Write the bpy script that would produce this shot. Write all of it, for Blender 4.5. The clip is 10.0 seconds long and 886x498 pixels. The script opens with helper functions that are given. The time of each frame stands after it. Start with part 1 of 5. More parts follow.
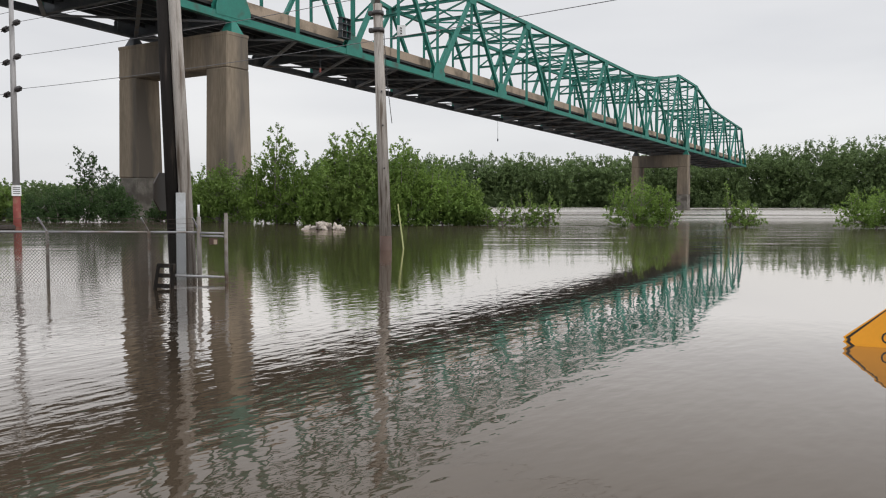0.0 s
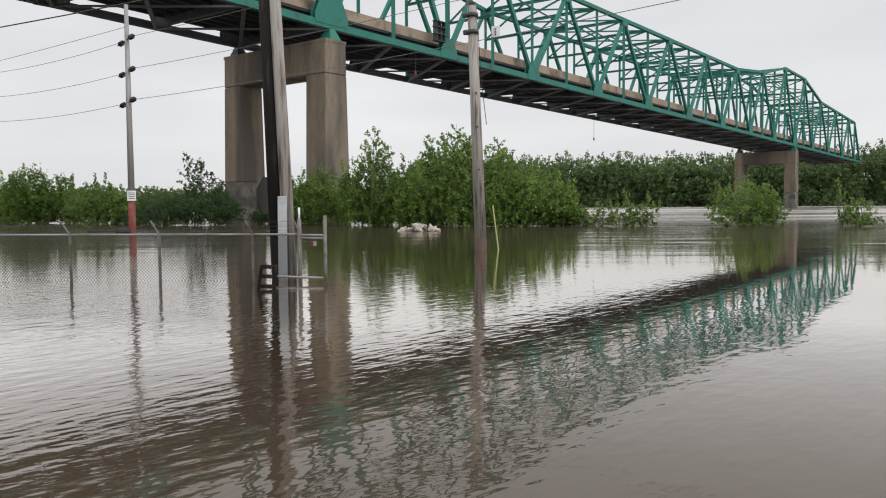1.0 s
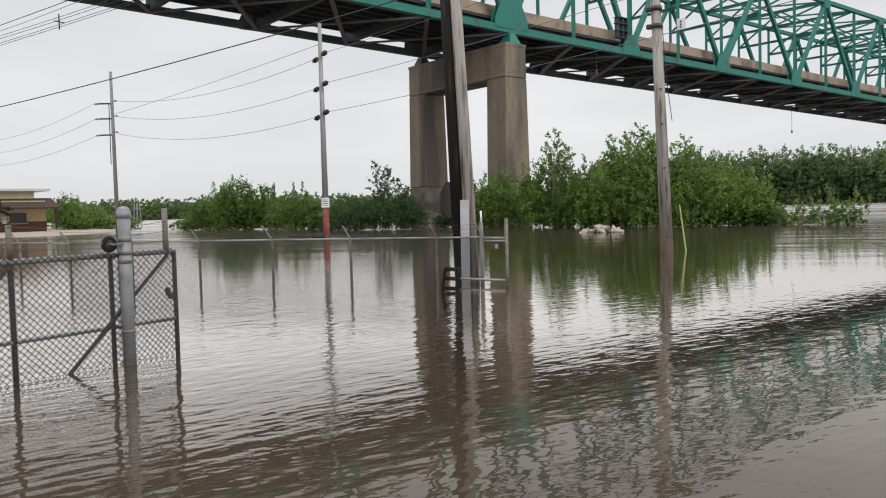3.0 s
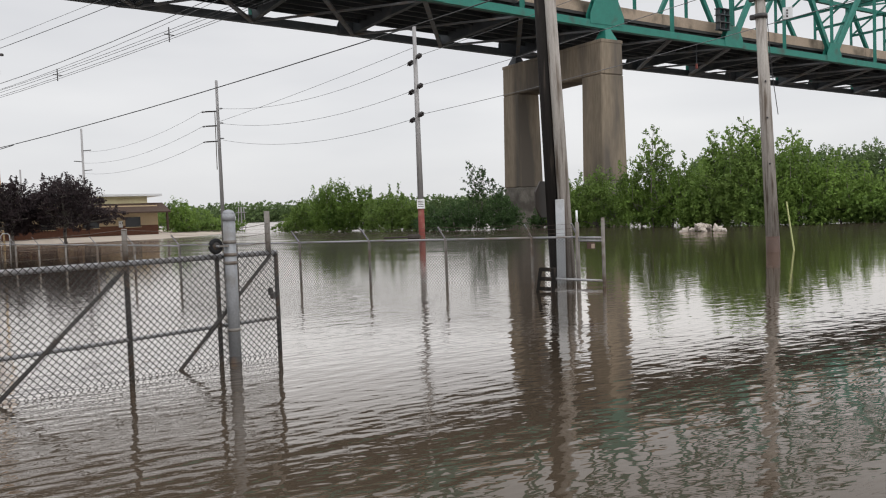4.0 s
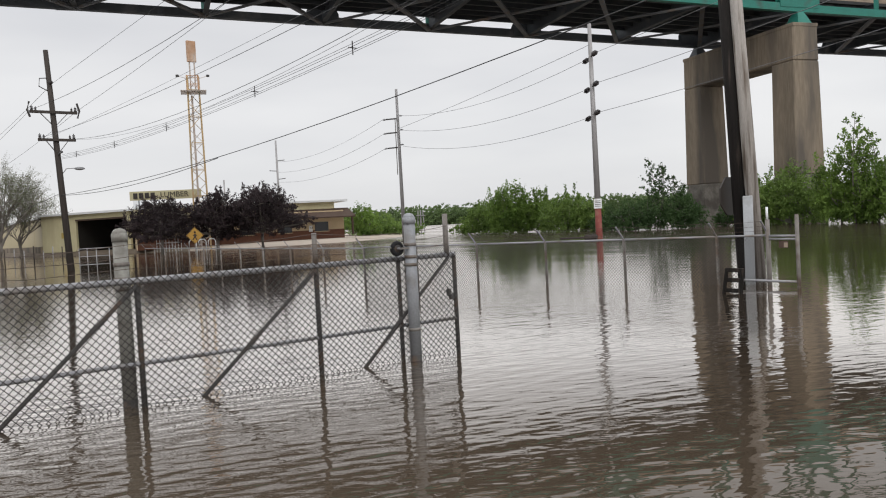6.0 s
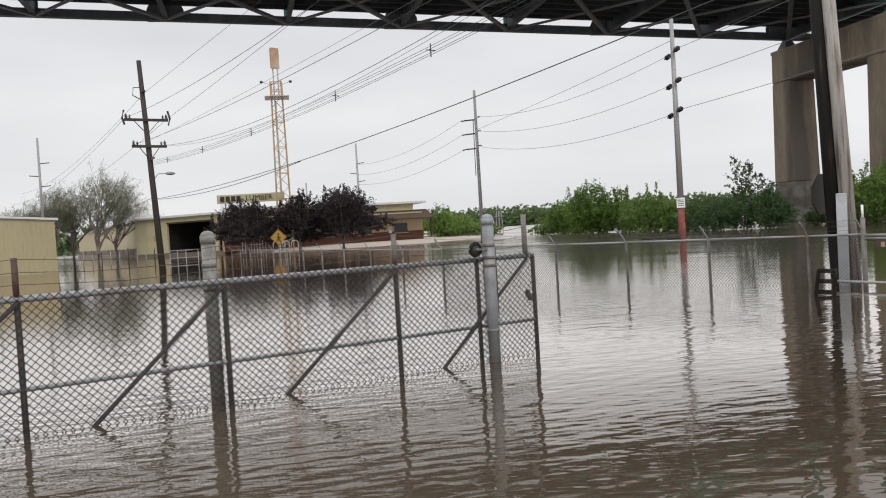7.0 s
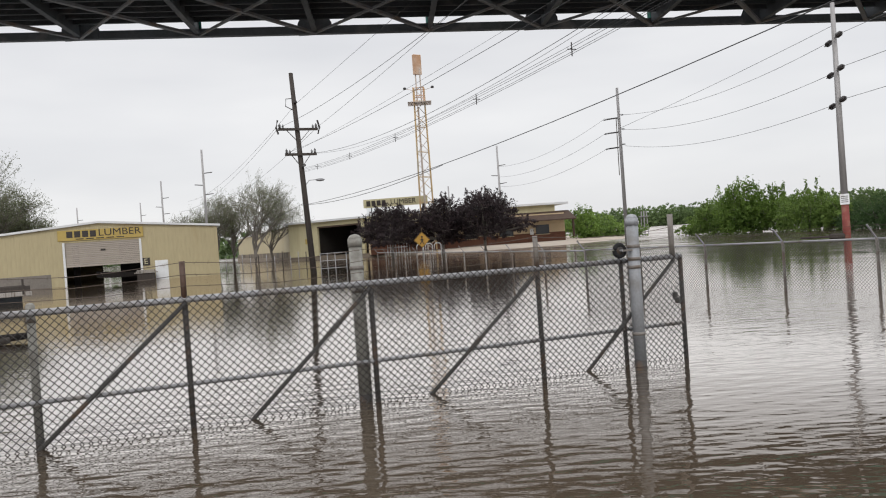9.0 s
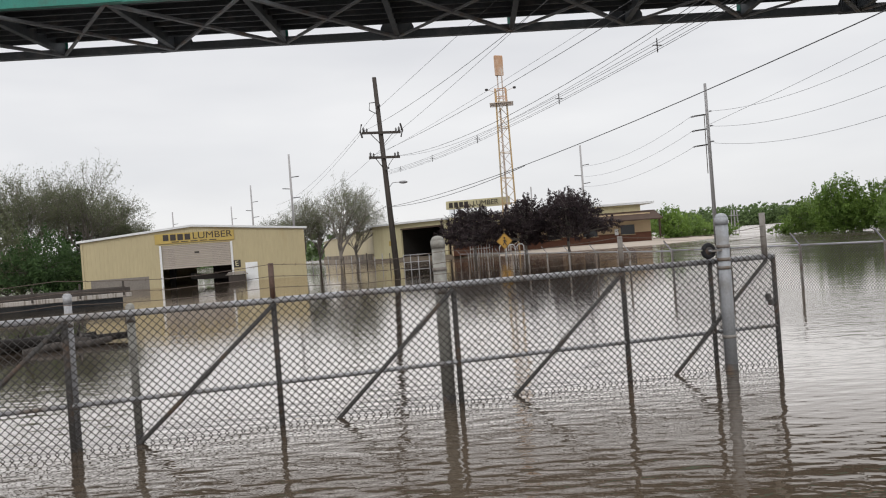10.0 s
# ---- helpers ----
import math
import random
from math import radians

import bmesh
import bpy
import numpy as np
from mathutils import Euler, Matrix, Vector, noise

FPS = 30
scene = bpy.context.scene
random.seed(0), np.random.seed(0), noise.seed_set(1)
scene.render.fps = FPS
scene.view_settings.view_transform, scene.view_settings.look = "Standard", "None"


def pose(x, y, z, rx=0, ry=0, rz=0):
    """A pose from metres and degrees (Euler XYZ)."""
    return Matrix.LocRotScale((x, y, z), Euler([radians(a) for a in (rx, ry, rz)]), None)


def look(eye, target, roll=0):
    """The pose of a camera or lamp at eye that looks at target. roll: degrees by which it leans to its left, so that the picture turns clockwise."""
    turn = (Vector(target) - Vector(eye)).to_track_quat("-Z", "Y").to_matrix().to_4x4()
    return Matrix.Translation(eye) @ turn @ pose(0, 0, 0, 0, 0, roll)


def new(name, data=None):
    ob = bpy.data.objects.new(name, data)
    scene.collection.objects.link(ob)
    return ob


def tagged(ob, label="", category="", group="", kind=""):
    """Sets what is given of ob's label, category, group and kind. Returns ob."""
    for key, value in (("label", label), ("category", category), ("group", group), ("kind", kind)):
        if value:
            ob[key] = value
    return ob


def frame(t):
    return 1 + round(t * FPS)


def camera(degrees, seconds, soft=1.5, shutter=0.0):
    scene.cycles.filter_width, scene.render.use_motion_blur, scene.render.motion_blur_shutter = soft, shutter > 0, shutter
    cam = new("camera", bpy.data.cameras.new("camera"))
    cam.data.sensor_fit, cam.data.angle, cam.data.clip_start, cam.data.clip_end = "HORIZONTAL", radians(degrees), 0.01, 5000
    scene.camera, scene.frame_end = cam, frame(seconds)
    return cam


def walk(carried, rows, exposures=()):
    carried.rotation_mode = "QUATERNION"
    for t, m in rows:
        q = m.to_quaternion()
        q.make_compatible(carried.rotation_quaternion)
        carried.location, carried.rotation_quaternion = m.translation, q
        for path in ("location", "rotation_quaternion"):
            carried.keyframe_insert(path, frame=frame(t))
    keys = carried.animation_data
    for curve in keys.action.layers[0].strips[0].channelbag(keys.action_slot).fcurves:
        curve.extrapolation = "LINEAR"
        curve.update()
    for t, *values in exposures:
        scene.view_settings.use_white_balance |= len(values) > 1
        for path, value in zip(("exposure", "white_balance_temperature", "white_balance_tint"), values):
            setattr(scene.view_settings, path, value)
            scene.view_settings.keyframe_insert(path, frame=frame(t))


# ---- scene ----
cam = camera(58.19, 10.0, 1.1)
EYE = 1.55
# seconds, yaw, pitch, roll of a camera that turns where it stands
TURN = [
    (0.0, -0.0, -3.27, -0.091), (0.5, 3.604, -3.229, 0.148), (1.0, 6.803, -3.169, 0.449), (1.5, 9.86, -3.112, 0.713),
    (2.0, 13.015, -3.019, 0.992), (2.5, 16.324, -2.901, 1.262), (4.0, 26.559, -2.529, 2.148), (4.5, 29.712, -2.413, 2.417),
    (5.0, 32.79, -2.271, 2.637), (5.5, 36.042, -2.077, 2.902), (7.0, 44.811, -1.476, 3.474), (7.5, 47.338, -1.307, 3.637),
    (8.0, 49.695, -1.119, 3.753), (8.5, 52.237, -0.9, 3.907), (9.0, 54.988, -0.679, 4.03), (9.5, 57.924, -0.419, 4.19),
    (10.0, 60.941, -0.155, 4.337)]
walk(cam, [(t, pose(0, 0, EYE, 90 + p, r, y)) for t, y, p, r in TURN], [(0.0, 0.0), (5.5, 0.0), (7.5, 0.05), (10.0, 0.09)])

# ---- world and light: an overcast day ----
world = bpy.data.worlds.new("overcast")
scene.world = world
world.use_nodes = True
wn, wl = world.node_tree.nodes, world.node_tree.links
wn.clear()
w_out = wn.new("ShaderNodeOutputWorld")
w_bg = wn.new("ShaderNodeBackground")
w_sky = wn.new("ShaderNodeTexSky")
w_sky.sky_type, w_sky.sun_disc = "NISHITA", False
w_sky.sun_elevation, w_sky.sun_rotation = radians(48), radians(200)
w_scale = wn.new("ShaderNodeMixRGB")
w_scale.blend_type, w_scale.inputs[0].default_value = "MULTIPLY", 1.0
w_scale.inputs[2].default_value = (0.09, 0.09, 0.09, 1)
w_co = wn.new("ShaderNodeTexCoord")
w_map = wn.new("ShaderNodeMapping")
w_map.inputs["Scale"].default_value = (1.2, 1.2, 5.0)
w_noise = wn.new("ShaderNodeTexNoise")
w_noise.inputs["Scale"].default_value, w_noise.inputs["Detail"].default_value = 1.6, 4.0
w_ramp = wn.new("ShaderNodeValToRGB")
w_ramp.color_ramp.elements[0].position, w_ramp.color_ramp.elements[0].color = 0.3, (0.70, 0.705, 0.73, 1)
w_ramp.color_ramp.elements[1].position, w_ramp.color_ramp.elements[1].color = 0.7, (0.862, 0.86, 0.866, 1)
w_mix = wn.new("ShaderNodeMixRGB")
w_mix.inputs[0].default_value = 0.93
wl.new(w_co.outputs["Generated"], w_map.inputs["Vector"])
wl.new(w_map.outputs["Vector"], w_noise.inputs["Vector"])
wl.new(w_noise.outputs["Fac"], w_ramp.inputs["Fac"])
wl.new(w_sky.outputs["Color"], w_scale.inputs[1])
wl.new(w_scale.outputs["Color"], w_mix.inputs[1])
wl.new(w_ramp.outputs["Color"], w_mix.inputs[2])
w_sep = wn.new("ShaderNodeSeparateXYZ")
wl.new(w_co.outputs["Generated"], w_sep.inputs[0])
w_up = wn.new("ShaderNodeValToRGB")
w_up.color_ramp.interpolation = "EASE"
w_up.color_ramp.elements[0].position, w_up.color_ramp.elements[0].color = 0.22, (0.5, 0.5, 0.5, 1)
w_up.color_ramp.elements[1].position, w_up.color_ramp.elements[1].color = 0.8, (1.0, 1.0, 1.0, 1)
wl.new(w_sep.outputs["Z"], w_up.inputs["Fac"])
wl.new(w_mix.outputs["Color"], w_bg.inputs["Color"])
w_str = wn.new("ShaderNodeMath")
w_str.operation, w_str.inputs[1].default_value = "MULTIPLY", 2.04
wl.new(w_up.outputs["Color"], w_str.inputs[0])
wl.new(w_str.outputs[0], w_bg.inputs["Strength"])
wl.new(w_bg.outputs["Background"], w_out.inputs["Surface"])
sun = new("sun", bpy.data.lights.new("sun", "SUN"))
sun.data.energy, sun.data.angle, sun.data.color = 0.8, radians(25), (1.0, 0.97, 0.92)
sun.matrix_world = look((70, -25, 60), (0, 20, 0))


# ---- materials ----
def mat(name, base, rough=0.6, vary=0.25, scale=3.0, metal=0.0, bump=0.15, dark=None, spot=0.0, spot_scale=1.0,
        coords="Object", stretch=(1, 1, 1), per_piece=0.0, translucent=0.0, fine=9.0):
    """A surface with grain at two scales, and stains of the colour `dark` over a share `spot` of it."""
    m = bpy.data.materials.new(name)
    m.use_nodes = True
    n, l = m.node_tree.nodes, m.node_tree.links
    b = n["Principled BSDF"]
    co = n.new("ShaderNodeTexCoord")
    mp = n.new("ShaderNodeMapping")
    mp.inputs["Scale"].default_value = stretch
    l.new(co.outputs[coords], mp.inputs["Vector"])
    big, small = n.new("ShaderNodeTexNoise"), n.new("ShaderNodeTexNoise")
    big.inputs["Scale"].default_value, big.inputs["Detail"].default_value = scale, 5.0
    small.inputs["Scale"].default_value, small.inputs["Detail"].default_value = scale * fine, 3.0
    for t in (big, small):
        l.new(mp.outputs["Vector"], t.inputs["Vector"])
    add = n.new("ShaderNodeMath")
    add.operation = "ADD"
    l.new(big.outputs["Fac"], add.inputs[0])
    l.new(small.outputs["Fac"], add.inputs[1])
    last = add.outputs[0]
    if per_piece:
        info, mul, more = n.new("ShaderNodeObjectInfo"), n.new("ShaderNodeMath"), n.new("ShaderNodeMath")
        mul.operation, mul.inputs[1].default_value = "MULTIPLY", per_piece
        more.operation = "ADD"
        l.new(info.outputs["Random"], mul.inputs[0])
        l.new(mul.outputs[0], more.inputs[0])
        l.new(last, more.inputs[1])
        last = more.outputs[0]
    rng = n.new("ShaderNodeMapRange")
    rng.inputs["From Min"].default_value, rng.inputs["From Max"].default_value = 0.6, 1.4 + per_piece
    rng.inputs["To Min"].default_value, rng.inputs["To Max"].default_value = 1 - vary, 1 + vary
    l.new(last, rng.inputs["Value"])
    col = n.new("ShaderNodeMixRGB")
    col.blend_type, col.inputs[0].default_value = "MULTIPLY", 1.0
    col.inputs[1].default_value = (*base, 1)
    l.new(rng.outputs[0], col.inputs[2])
    out = col.outputs[0]
    if dark is not None:
        st = n.new("ShaderNodeTexNoise")
        st.inputs["Scale"].default_value, st.inputs["Detail"].default_value = spot_scale, 6.0
        l.new(mp.outputs["Vector"], st.inputs["Vector"])
        ramp = n.new("ShaderNodeMapRange")
        ramp.inputs["From Min"].default_value, ramp.inputs["From Max"].default_value = 0.62 - spot * 0.3, 0.78 - spot * 0.3
        l.new(st.outputs["Fac"], ramp.inputs["Value"])
        mx = n.new("ShaderNodeMixRGB")
        mx.inputs[2].default_value = (*dark, 1)
        l.new(ramp.outputs[0], mx.inputs[0])
        l.new(out, mx.inputs[1])
        out = mx.outputs[0]
    l.new(out, b.inputs["Base Color"])
    b.inputs["Roughness"].default_value, b.inputs["Metallic"].default_value = rough, metal
    if rough >= 0.8:
        b.inputs["Specular IOR Level"].default_value = 0.2
    if bump:
        bp = n.new("ShaderNodeBump")
        bp.inputs["Strength"].default_value, bp.inputs["Distance"].default_value = bump, 0.02
        l.new(small.outputs["Fac"], bp.inputs["Height"])
        l.new(bp.outputs["Normal"], b.inputs["Normal"])
    if translucent:
        b.inputs["Specular IOR Level"].default_value = 0.2
        tr, ms = n.new("ShaderNodeBsdfTranslucent"), n.new("ShaderNodeMixShader")
        l.new(out, tr.inputs["Color"])
        ms.inputs[0].default_value = translucent
        l.new(b.outputs[0], ms.inputs[1])
        l.new(tr.outputs[0], ms.inputs[2])
        l.new(ms.outputs[0], n["Material Output"].inputs["Surface"])
    return m


CREST = radians(58)


def water_material():
    m = bpy.data.materials.new("muddy_flood_water")
    m.use_nodes = True
    n, l = m.node_tree.nodes, m.node_tree.links
    b = n["Principled BSDF"]
    co = n.new("ShaderNodeTexCoord")

    def field(scale, stretch, detail, turn=0.0):
        turned, mp, t = n.new("ShaderNodeMapping"), n.new("ShaderNodeMapping"), n.new("ShaderNodeTexNoise")
        turned.inputs["Rotation"].default_value = (0, 0, -turn)
        mp.inputs["Scale"].default_value = stretch
        t.inputs["Scale"].default_value, t.inputs["Detail"].default_value = scale, detail
        l.new(co.outputs["Object"], turned.inputs["Vector"])
        l.new(turned.outputs["Vector"], mp.inputs["Vector"])
        l.new(mp.outputs["Vector"], t.inputs["Vector"])
        return t.outputs["Fac"]

    def calc(op, a, c):
        k = n.new("ShaderNodeMath")
        k.operation = op
        for i, v in enumerate((a, c)):
            if isinstance(v, (int, float)):
                k.inputs[i].default_value = v
            else:
                l.new(v, k.inputs[i])
        return k.outputs[0]

    # crests run along CREST; across them the ripples are a hand's width or two apart
    swell = field(0.8, (1, 2.0, 1), 1.0, CREST + 0.25)
    ripple = field(2.7, (1, 2.3, 1), 1.0, CREST)
    wrinkle = field(7.5, (1, 2.2, 1), 1.0, CREST - 0.3)
    gust = field(0.05, (1, 1, 1), 2.0)
    chop = field(0.22, (0.5, 1.6, 1), 3.0)
    split = n.new("ShaderNodeSeparateXYZ")
    l.new(co.outputs["Object"], split.inputs[0])

    def span(value, a, b, c, d):
        k = n.new("ShaderNodeMapRange")
        for key, v in zip(("From Min", "From Max", "To Min", "To Max"), (a, b, c, d)):
            k.inputs[key].default_value = v
        l.new(value, k.inputs["Value"])
        return k.outputs[0]

    # wind ruffles the water over the yard, the lee of the bridge lies calmer, and the river beyond the bank runs choppy
    lee = span(split.outputs["X"], -5.5, 4.0, 1.0, 0.2)
    shelter = calc("MINIMUM", span(split.outputs["X"], -6.5, -12.0, 1.0, 0.22), span(split.outputs["Y"], 9.0, 17.0, 1.0, 0.45))
    calm = span(gust, 0.38, 0.62, 0.6, 1.25)
    river = calc("MAXIMUM", span(split.outputs["Y"], 22.0, 50.0, 0.0, 0.13), span(split.outputs["Y"], 58.0, 90.0, 0.0, 0.28))
    height = calc("ADD", calc("MULTIPLY", swell, 0.010), calc("MULTIPLY", ripple, 0.0105))
    height = calc("ADD", height, calc("MULTIPLY", wrinkle, 0.0020))
    height = calc("MULTIPLY", calc("MULTIPLY", height, calm), calc("MULTIPLY", lee, shelter))
    height = calc("ADD", height, calc("MULTIPLY", chop, river))
    bp = n.new("ShaderNodeBump")
    bp.inputs["Strength"].default_value, bp.inputs["Distance"].default_value = 1.0, 1.0
    l.new(height, bp.inputs["Height"])
    silt = field(0.12, (1, 1, 1), 4.0)
    ramp = n.new("ShaderNodeValToRGB")
    ramp.color_ramp.elements[0].position, ramp.color_ramp.elements[0].color = 0.35, (0.056, 0.042, 0.029, 1)
    ramp.color_ramp.elements[1].position, ramp.color_ramp.elements[1].color = 0.68, (0.076, 0.058, 0.041, 1)
    l.new(silt, ramp.inputs["Fac"])
    n.remove(b)
    mud, gloss, mix = n.new("ShaderNodeBsdfDiffuse"), n.new("ShaderNodeBsdfGlossy"), n.new("ShaderNodeMixShader")
    l.new(ramp.outputs["Color"], mud.inputs["Color"])
    gloss.inputs["Color"].default_value = (0.985, 0.945, 0.905, 1)
    streak = span(field(0.05, (0.12, 1.0, 1), 3.0), 0.38, 0.62, 0.05, 0.24)
    reach = span(split.outputs["Y"], 58.0, 85.0, 0.0, 1.0)
    # wrinkles too small to draw blur the open water
    open_water = calc("MAXIMUM", span(split.outputs["Y"], 14.0, 42.0, 0.02, 0.1), span(split.outputs["X"], -9.0, -17.0, 0.02, 0.06))
    l.new(calc("ADD", calc("MULTIPLY", streak, reach), open_water), gloss.inputs["Roughness"])
    fres = n.new("ShaderNodeFresnel")
    fres.inputs["IOR"].default_value = 1.333
    for node_ in (gloss, fres):
        l.new(bp.outputs["Normal"], node_.inputs["Normal"])
    # sky reflection is boosted past Fresnel by hand, more on the yard side
    share = calc("MULTIPLY", calc("POWER", fres.outputs[0], 1.5), span(split.outputs["X"], -6.5, 1.0, 3.7, 2.85))
    share = calc("MINIMUM", share, span(split.outputs["Y"], 20.0, 75.0, 0.86, 0.66))
    l.new(share, mix.inputs[0])
    l.new(mud.outputs[0], mix.inputs[1])
    l.new(gloss.outputs[0], mix.inputs[2])
    l.new(mix.outputs[0], n["Material Output"].inputs["Surface"])
    return m


WATER = water_material()
GREEN = mat("bridge_green_paint", (0.014, 0.165, 0.128), 0.6, 0.2, 1.2, 0.0, 0.1, (0.04, 0.075, 0.06), 0.12, 0.6)
STEEL_GREY = mat("grey_bracing_steel", (0.105, 0.11, 0.118), 0.65, 0.25, 1.0, 0.0, 0.1, (0.12, 0.09, 0.07), 0.3, 0.8)
# deck steel; also stands in for shaded green on the far truss
STEEL_DARK = mat("dark_deck_steel_and_truss_shade", (0.045, 0.052, 0.06), 0.7, 0.3, 0.8, 0.0, 0.1, (0.10, 0.10, 0.10), 0.2, 0.5)
PARAPET = mat("tan_parapet_concrete", (0.34, 0.27, 0.21), 0.85, 0.18, 0.7, 0.0, 0.2, (0.16, 0.13, 0.10), 0.3, 0.4)
CONCRETE = mat("weathered_pier_concrete", (0.225, 0.185, 0.14), 0.9, 0.3, 0.5, 0.0, 0.25, (0.115, 0.10, 0.085), 0.62, 0.3, stretch=(1.4, 1.4, 0.22))
FOOTING = mat("grey_scoured_concrete", (0.19, 0.175, 0.155), 0.92, 0.35, 0.9, 0.0, 0.5, (0.10, 0.09, 0.078), 0.6, 0.7)
ASPHALT = mat("deck_asphalt", (0.05, 0.05, 0.05), 0.9, 0.2, 2.0)
GALV = mat("galvanised_pipe", (0.29, 0.29, 0.30), 0.52, 0.22, 6.0, 0.3, 0.1, (0.20, 0.17, 0.14), 0.3, 3.0)
POST_GREY = mat("dull_grey_post_steel", (0.26, 0.27, 0.285), 0.6, 0.2, 5.0, 0.2, 0.1, (0.13, 0.115, 0.10), 0.35, 2.5)
POST_OLIVE = mat("weathered_post_steel", (0.25, 0.245, 0.22), 0.65, 0.25, 5.0, 0.2, 0.15, (0.10, 0.085, 0.07), 0.4, 3.0)
RUBBER = mat("black_tyre_rubber", (0.018, 0.018, 0.019), 0.85, 0.3, 9.0)
GALV_OLD = mat("rusted_galvanised_pipe", (0.17, 0.155, 0.14), 0.65, 0.3, 7.0, 0.1, 0.2, (0.10, 0.07, 0.05), 0.5, 4.0)
PIPE_DARK = mat("wet_dark_pipe", (0.042, 0.039, 0.037), 0.75, 0.35, 8.0, 0.0, 0.15, (0.07, 0.045, 0.03), 0.35, 5.0)
WIRE = mat("chain_link_wire", (0.055, 0.051, 0.049), 0.6, 0.3, 5.0, 0.2, 0.0)
BARB = mat("rusty_barbed_wire", (0.10, 0.075, 0.06), 0.7, 0.3, 9.0, 0.3, 0.0)
WOOD_GREY = mat("grey_weathered_pole_wood", (0.33, 0.305, 0.28), 0.85, 0.3, 3.0, 0.0, 0.35, (0.12, 0.095, 0.075), 0.4, 2.0, stretch=(6, 6, 0.4))
WOOD_TAR = mat("black_creosote_pole", (0.014, 0.012, 0.011), 0.85, 0.4, 3.0, 0.0, 0.4, (0.05, 0.04, 0.033), 0.15, 2.0, stretch=(6, 6, 0.5))
WOOD_DARK = mat("dark_pole_wood", (0.055, 0.047, 0.042), 0.8, 0.3, 3.0, 0.0, 0.3, stretch=(6, 6, 0.4))
WOOD_WET = mat("soaked_pole_wood", (0.07, 0.038, 0.026), 0.6, 0.3, 4.0, 0.0, 0.3)
POLE_STEEL = mat("grey_utility_pole", (0.33, 0.32, 0.32), 0.6, 0.15, 2.0, 0.2, 0.1, (0.22, 0.21, 0.20), 0.3, 1.0, stretch=(3, 3, 0.3))
RED = mat("faded_red_paint", (0.20, 0.045, 0.036), 0.75, 0.3, 3.0, 0.0, 0.15, (0.22, 0.10, 0.07), 0.4, 3.0)
WHITE = mat("white_paint", (0.74, 0.75, 0.76), 0.55, 0.08, 4.0, 0.0, 0.05, (0.5, 0.48, 0.45), 0.2, 2.0)
CERAMIC = mat("dark_insulator", (0.035, 0.03, 0.03), 0.3, 0.15, 9.0, 0.0, 0.0)
CABLE = mat("black_cable", (0.03, 0.03, 0.032), 0.6, 0.1, 5.0, 0.0, 0.0)
CABLE_LIGHT = mat("grey_aluminium_cable", (0.16, 0.16, 0.17), 0.5, 0.1, 5.0, 0.4, 0.0)
SIGN_ORANGE = mat("orange_sign_sheeting", (0.86, 0.36, 0.015), 0.4, 0.05, 3.0, 0.0, 0.02)
SIGN_YELLOW = mat("yellow_sign_sheeting", (0.5, 0.27, 0.03), 0.45, 0.08, 3.0, 0.0, 0.02)
INK = mat("black_sign_ink", (0.025, 0.018, 0.014), 0.5, 0.1, 5.0, 0.0, 0.0)


# ---- mesh helpers ----
BASE = {}


def thing(name, loc, label, category, group="", kind=""):
    ob = new(name)
    ob.location = loc
    ob.empty_display_size = 0.2
    BASE[ob] = Vector(loc)
    return tagged(ob, label, category, group, kind)


def part(name, bm, material, parent, label="", smooth=False):
    """Links a bmesh in world coordinates as one mesh under a thing or a part."""
    base = BASE[parent]
    bmesh.ops.translate(bm, vec=-base, verts=bm.verts)
    me = bpy.data.meshes.new(name)
    bm.to_mesh(me)
    bm.free()
    me.materials.append(material)
    if smooth:
        me.polygons.foreach_set("use_smooth", [True] * len(me.polygons))
    ob = new(name, me)
    ob.parent = parent
    BASE[ob] = base
    if label:
        ob["label"] = label
    return ob


def solo(name, bm, material, label, category, kind="", group="", smooth=False):
    """A thing of one mesh, in world coordinates."""
    me = bpy.data.meshes.new(name)
    vs = [v.co for v in bm.verts]
    base = Vector((sum(v.x for v in vs) / len(vs), sum(v.y for v in vs) / len(vs), min(v.z for v in vs)))
    bmesh.ops.translate(bm, vec=-base, verts=bm.verts)
    bm.to_mesh(me)
    bm.free()
    me.materials.append(material)
    if smooth:
        me.polygons.foreach_set("use_smooth", [True] * len(me.polygons))
    ob = new(name, me)
    ob.location = base
    BASE[ob] = base
    return tagged(ob, label, category, group, kind)


def add_box(bm, c, size, rz=0.0, bevel=0.0, m=None):
    mtx = m if m is not None else Matrix.Translation(c) @ Matrix.Rotation(rz, 4, "Z")
    got = bmesh.ops.create_cube(bm, size=1.0, matrix=mtx @ Matrix.Diagonal((*size, 1)))
    if bevel:
        es = {e for v in got["verts"] for e in v.link_edges}
        bmesh.ops.bevel(bm, geom=list(es), offset=bevel, segments=1, affect="EDGES")
    return bm


def box(c, size, rz=0.0, bevel=0.0):
    return add_box(bmesh.new(), c, size, rz, bevel)


def axis_matrix(p, q, up=(0, 0, 1)):
    p, q = Vector(p), Vector(q)
    d = (q - p).normalized()
    side = d.cross(Vector(up))
    if side.length < 0.08:
        side = d.cross(Vector((0, 1, 0)))
    side.normalize()
    top = side.cross(d)
    m = Matrix((side, d, top)).transposed().to_4x4()
    m.translation = (p + q) / 2
    return m, (q - p).length


def add_beam(bm, p, q, w, h, bevel=0.0):
    """A straight bar from p to q, w across and h high."""
    m, length = axis_matrix(p, q)
    return add_box(bm, None, (w, length, h), 0, bevel, m)


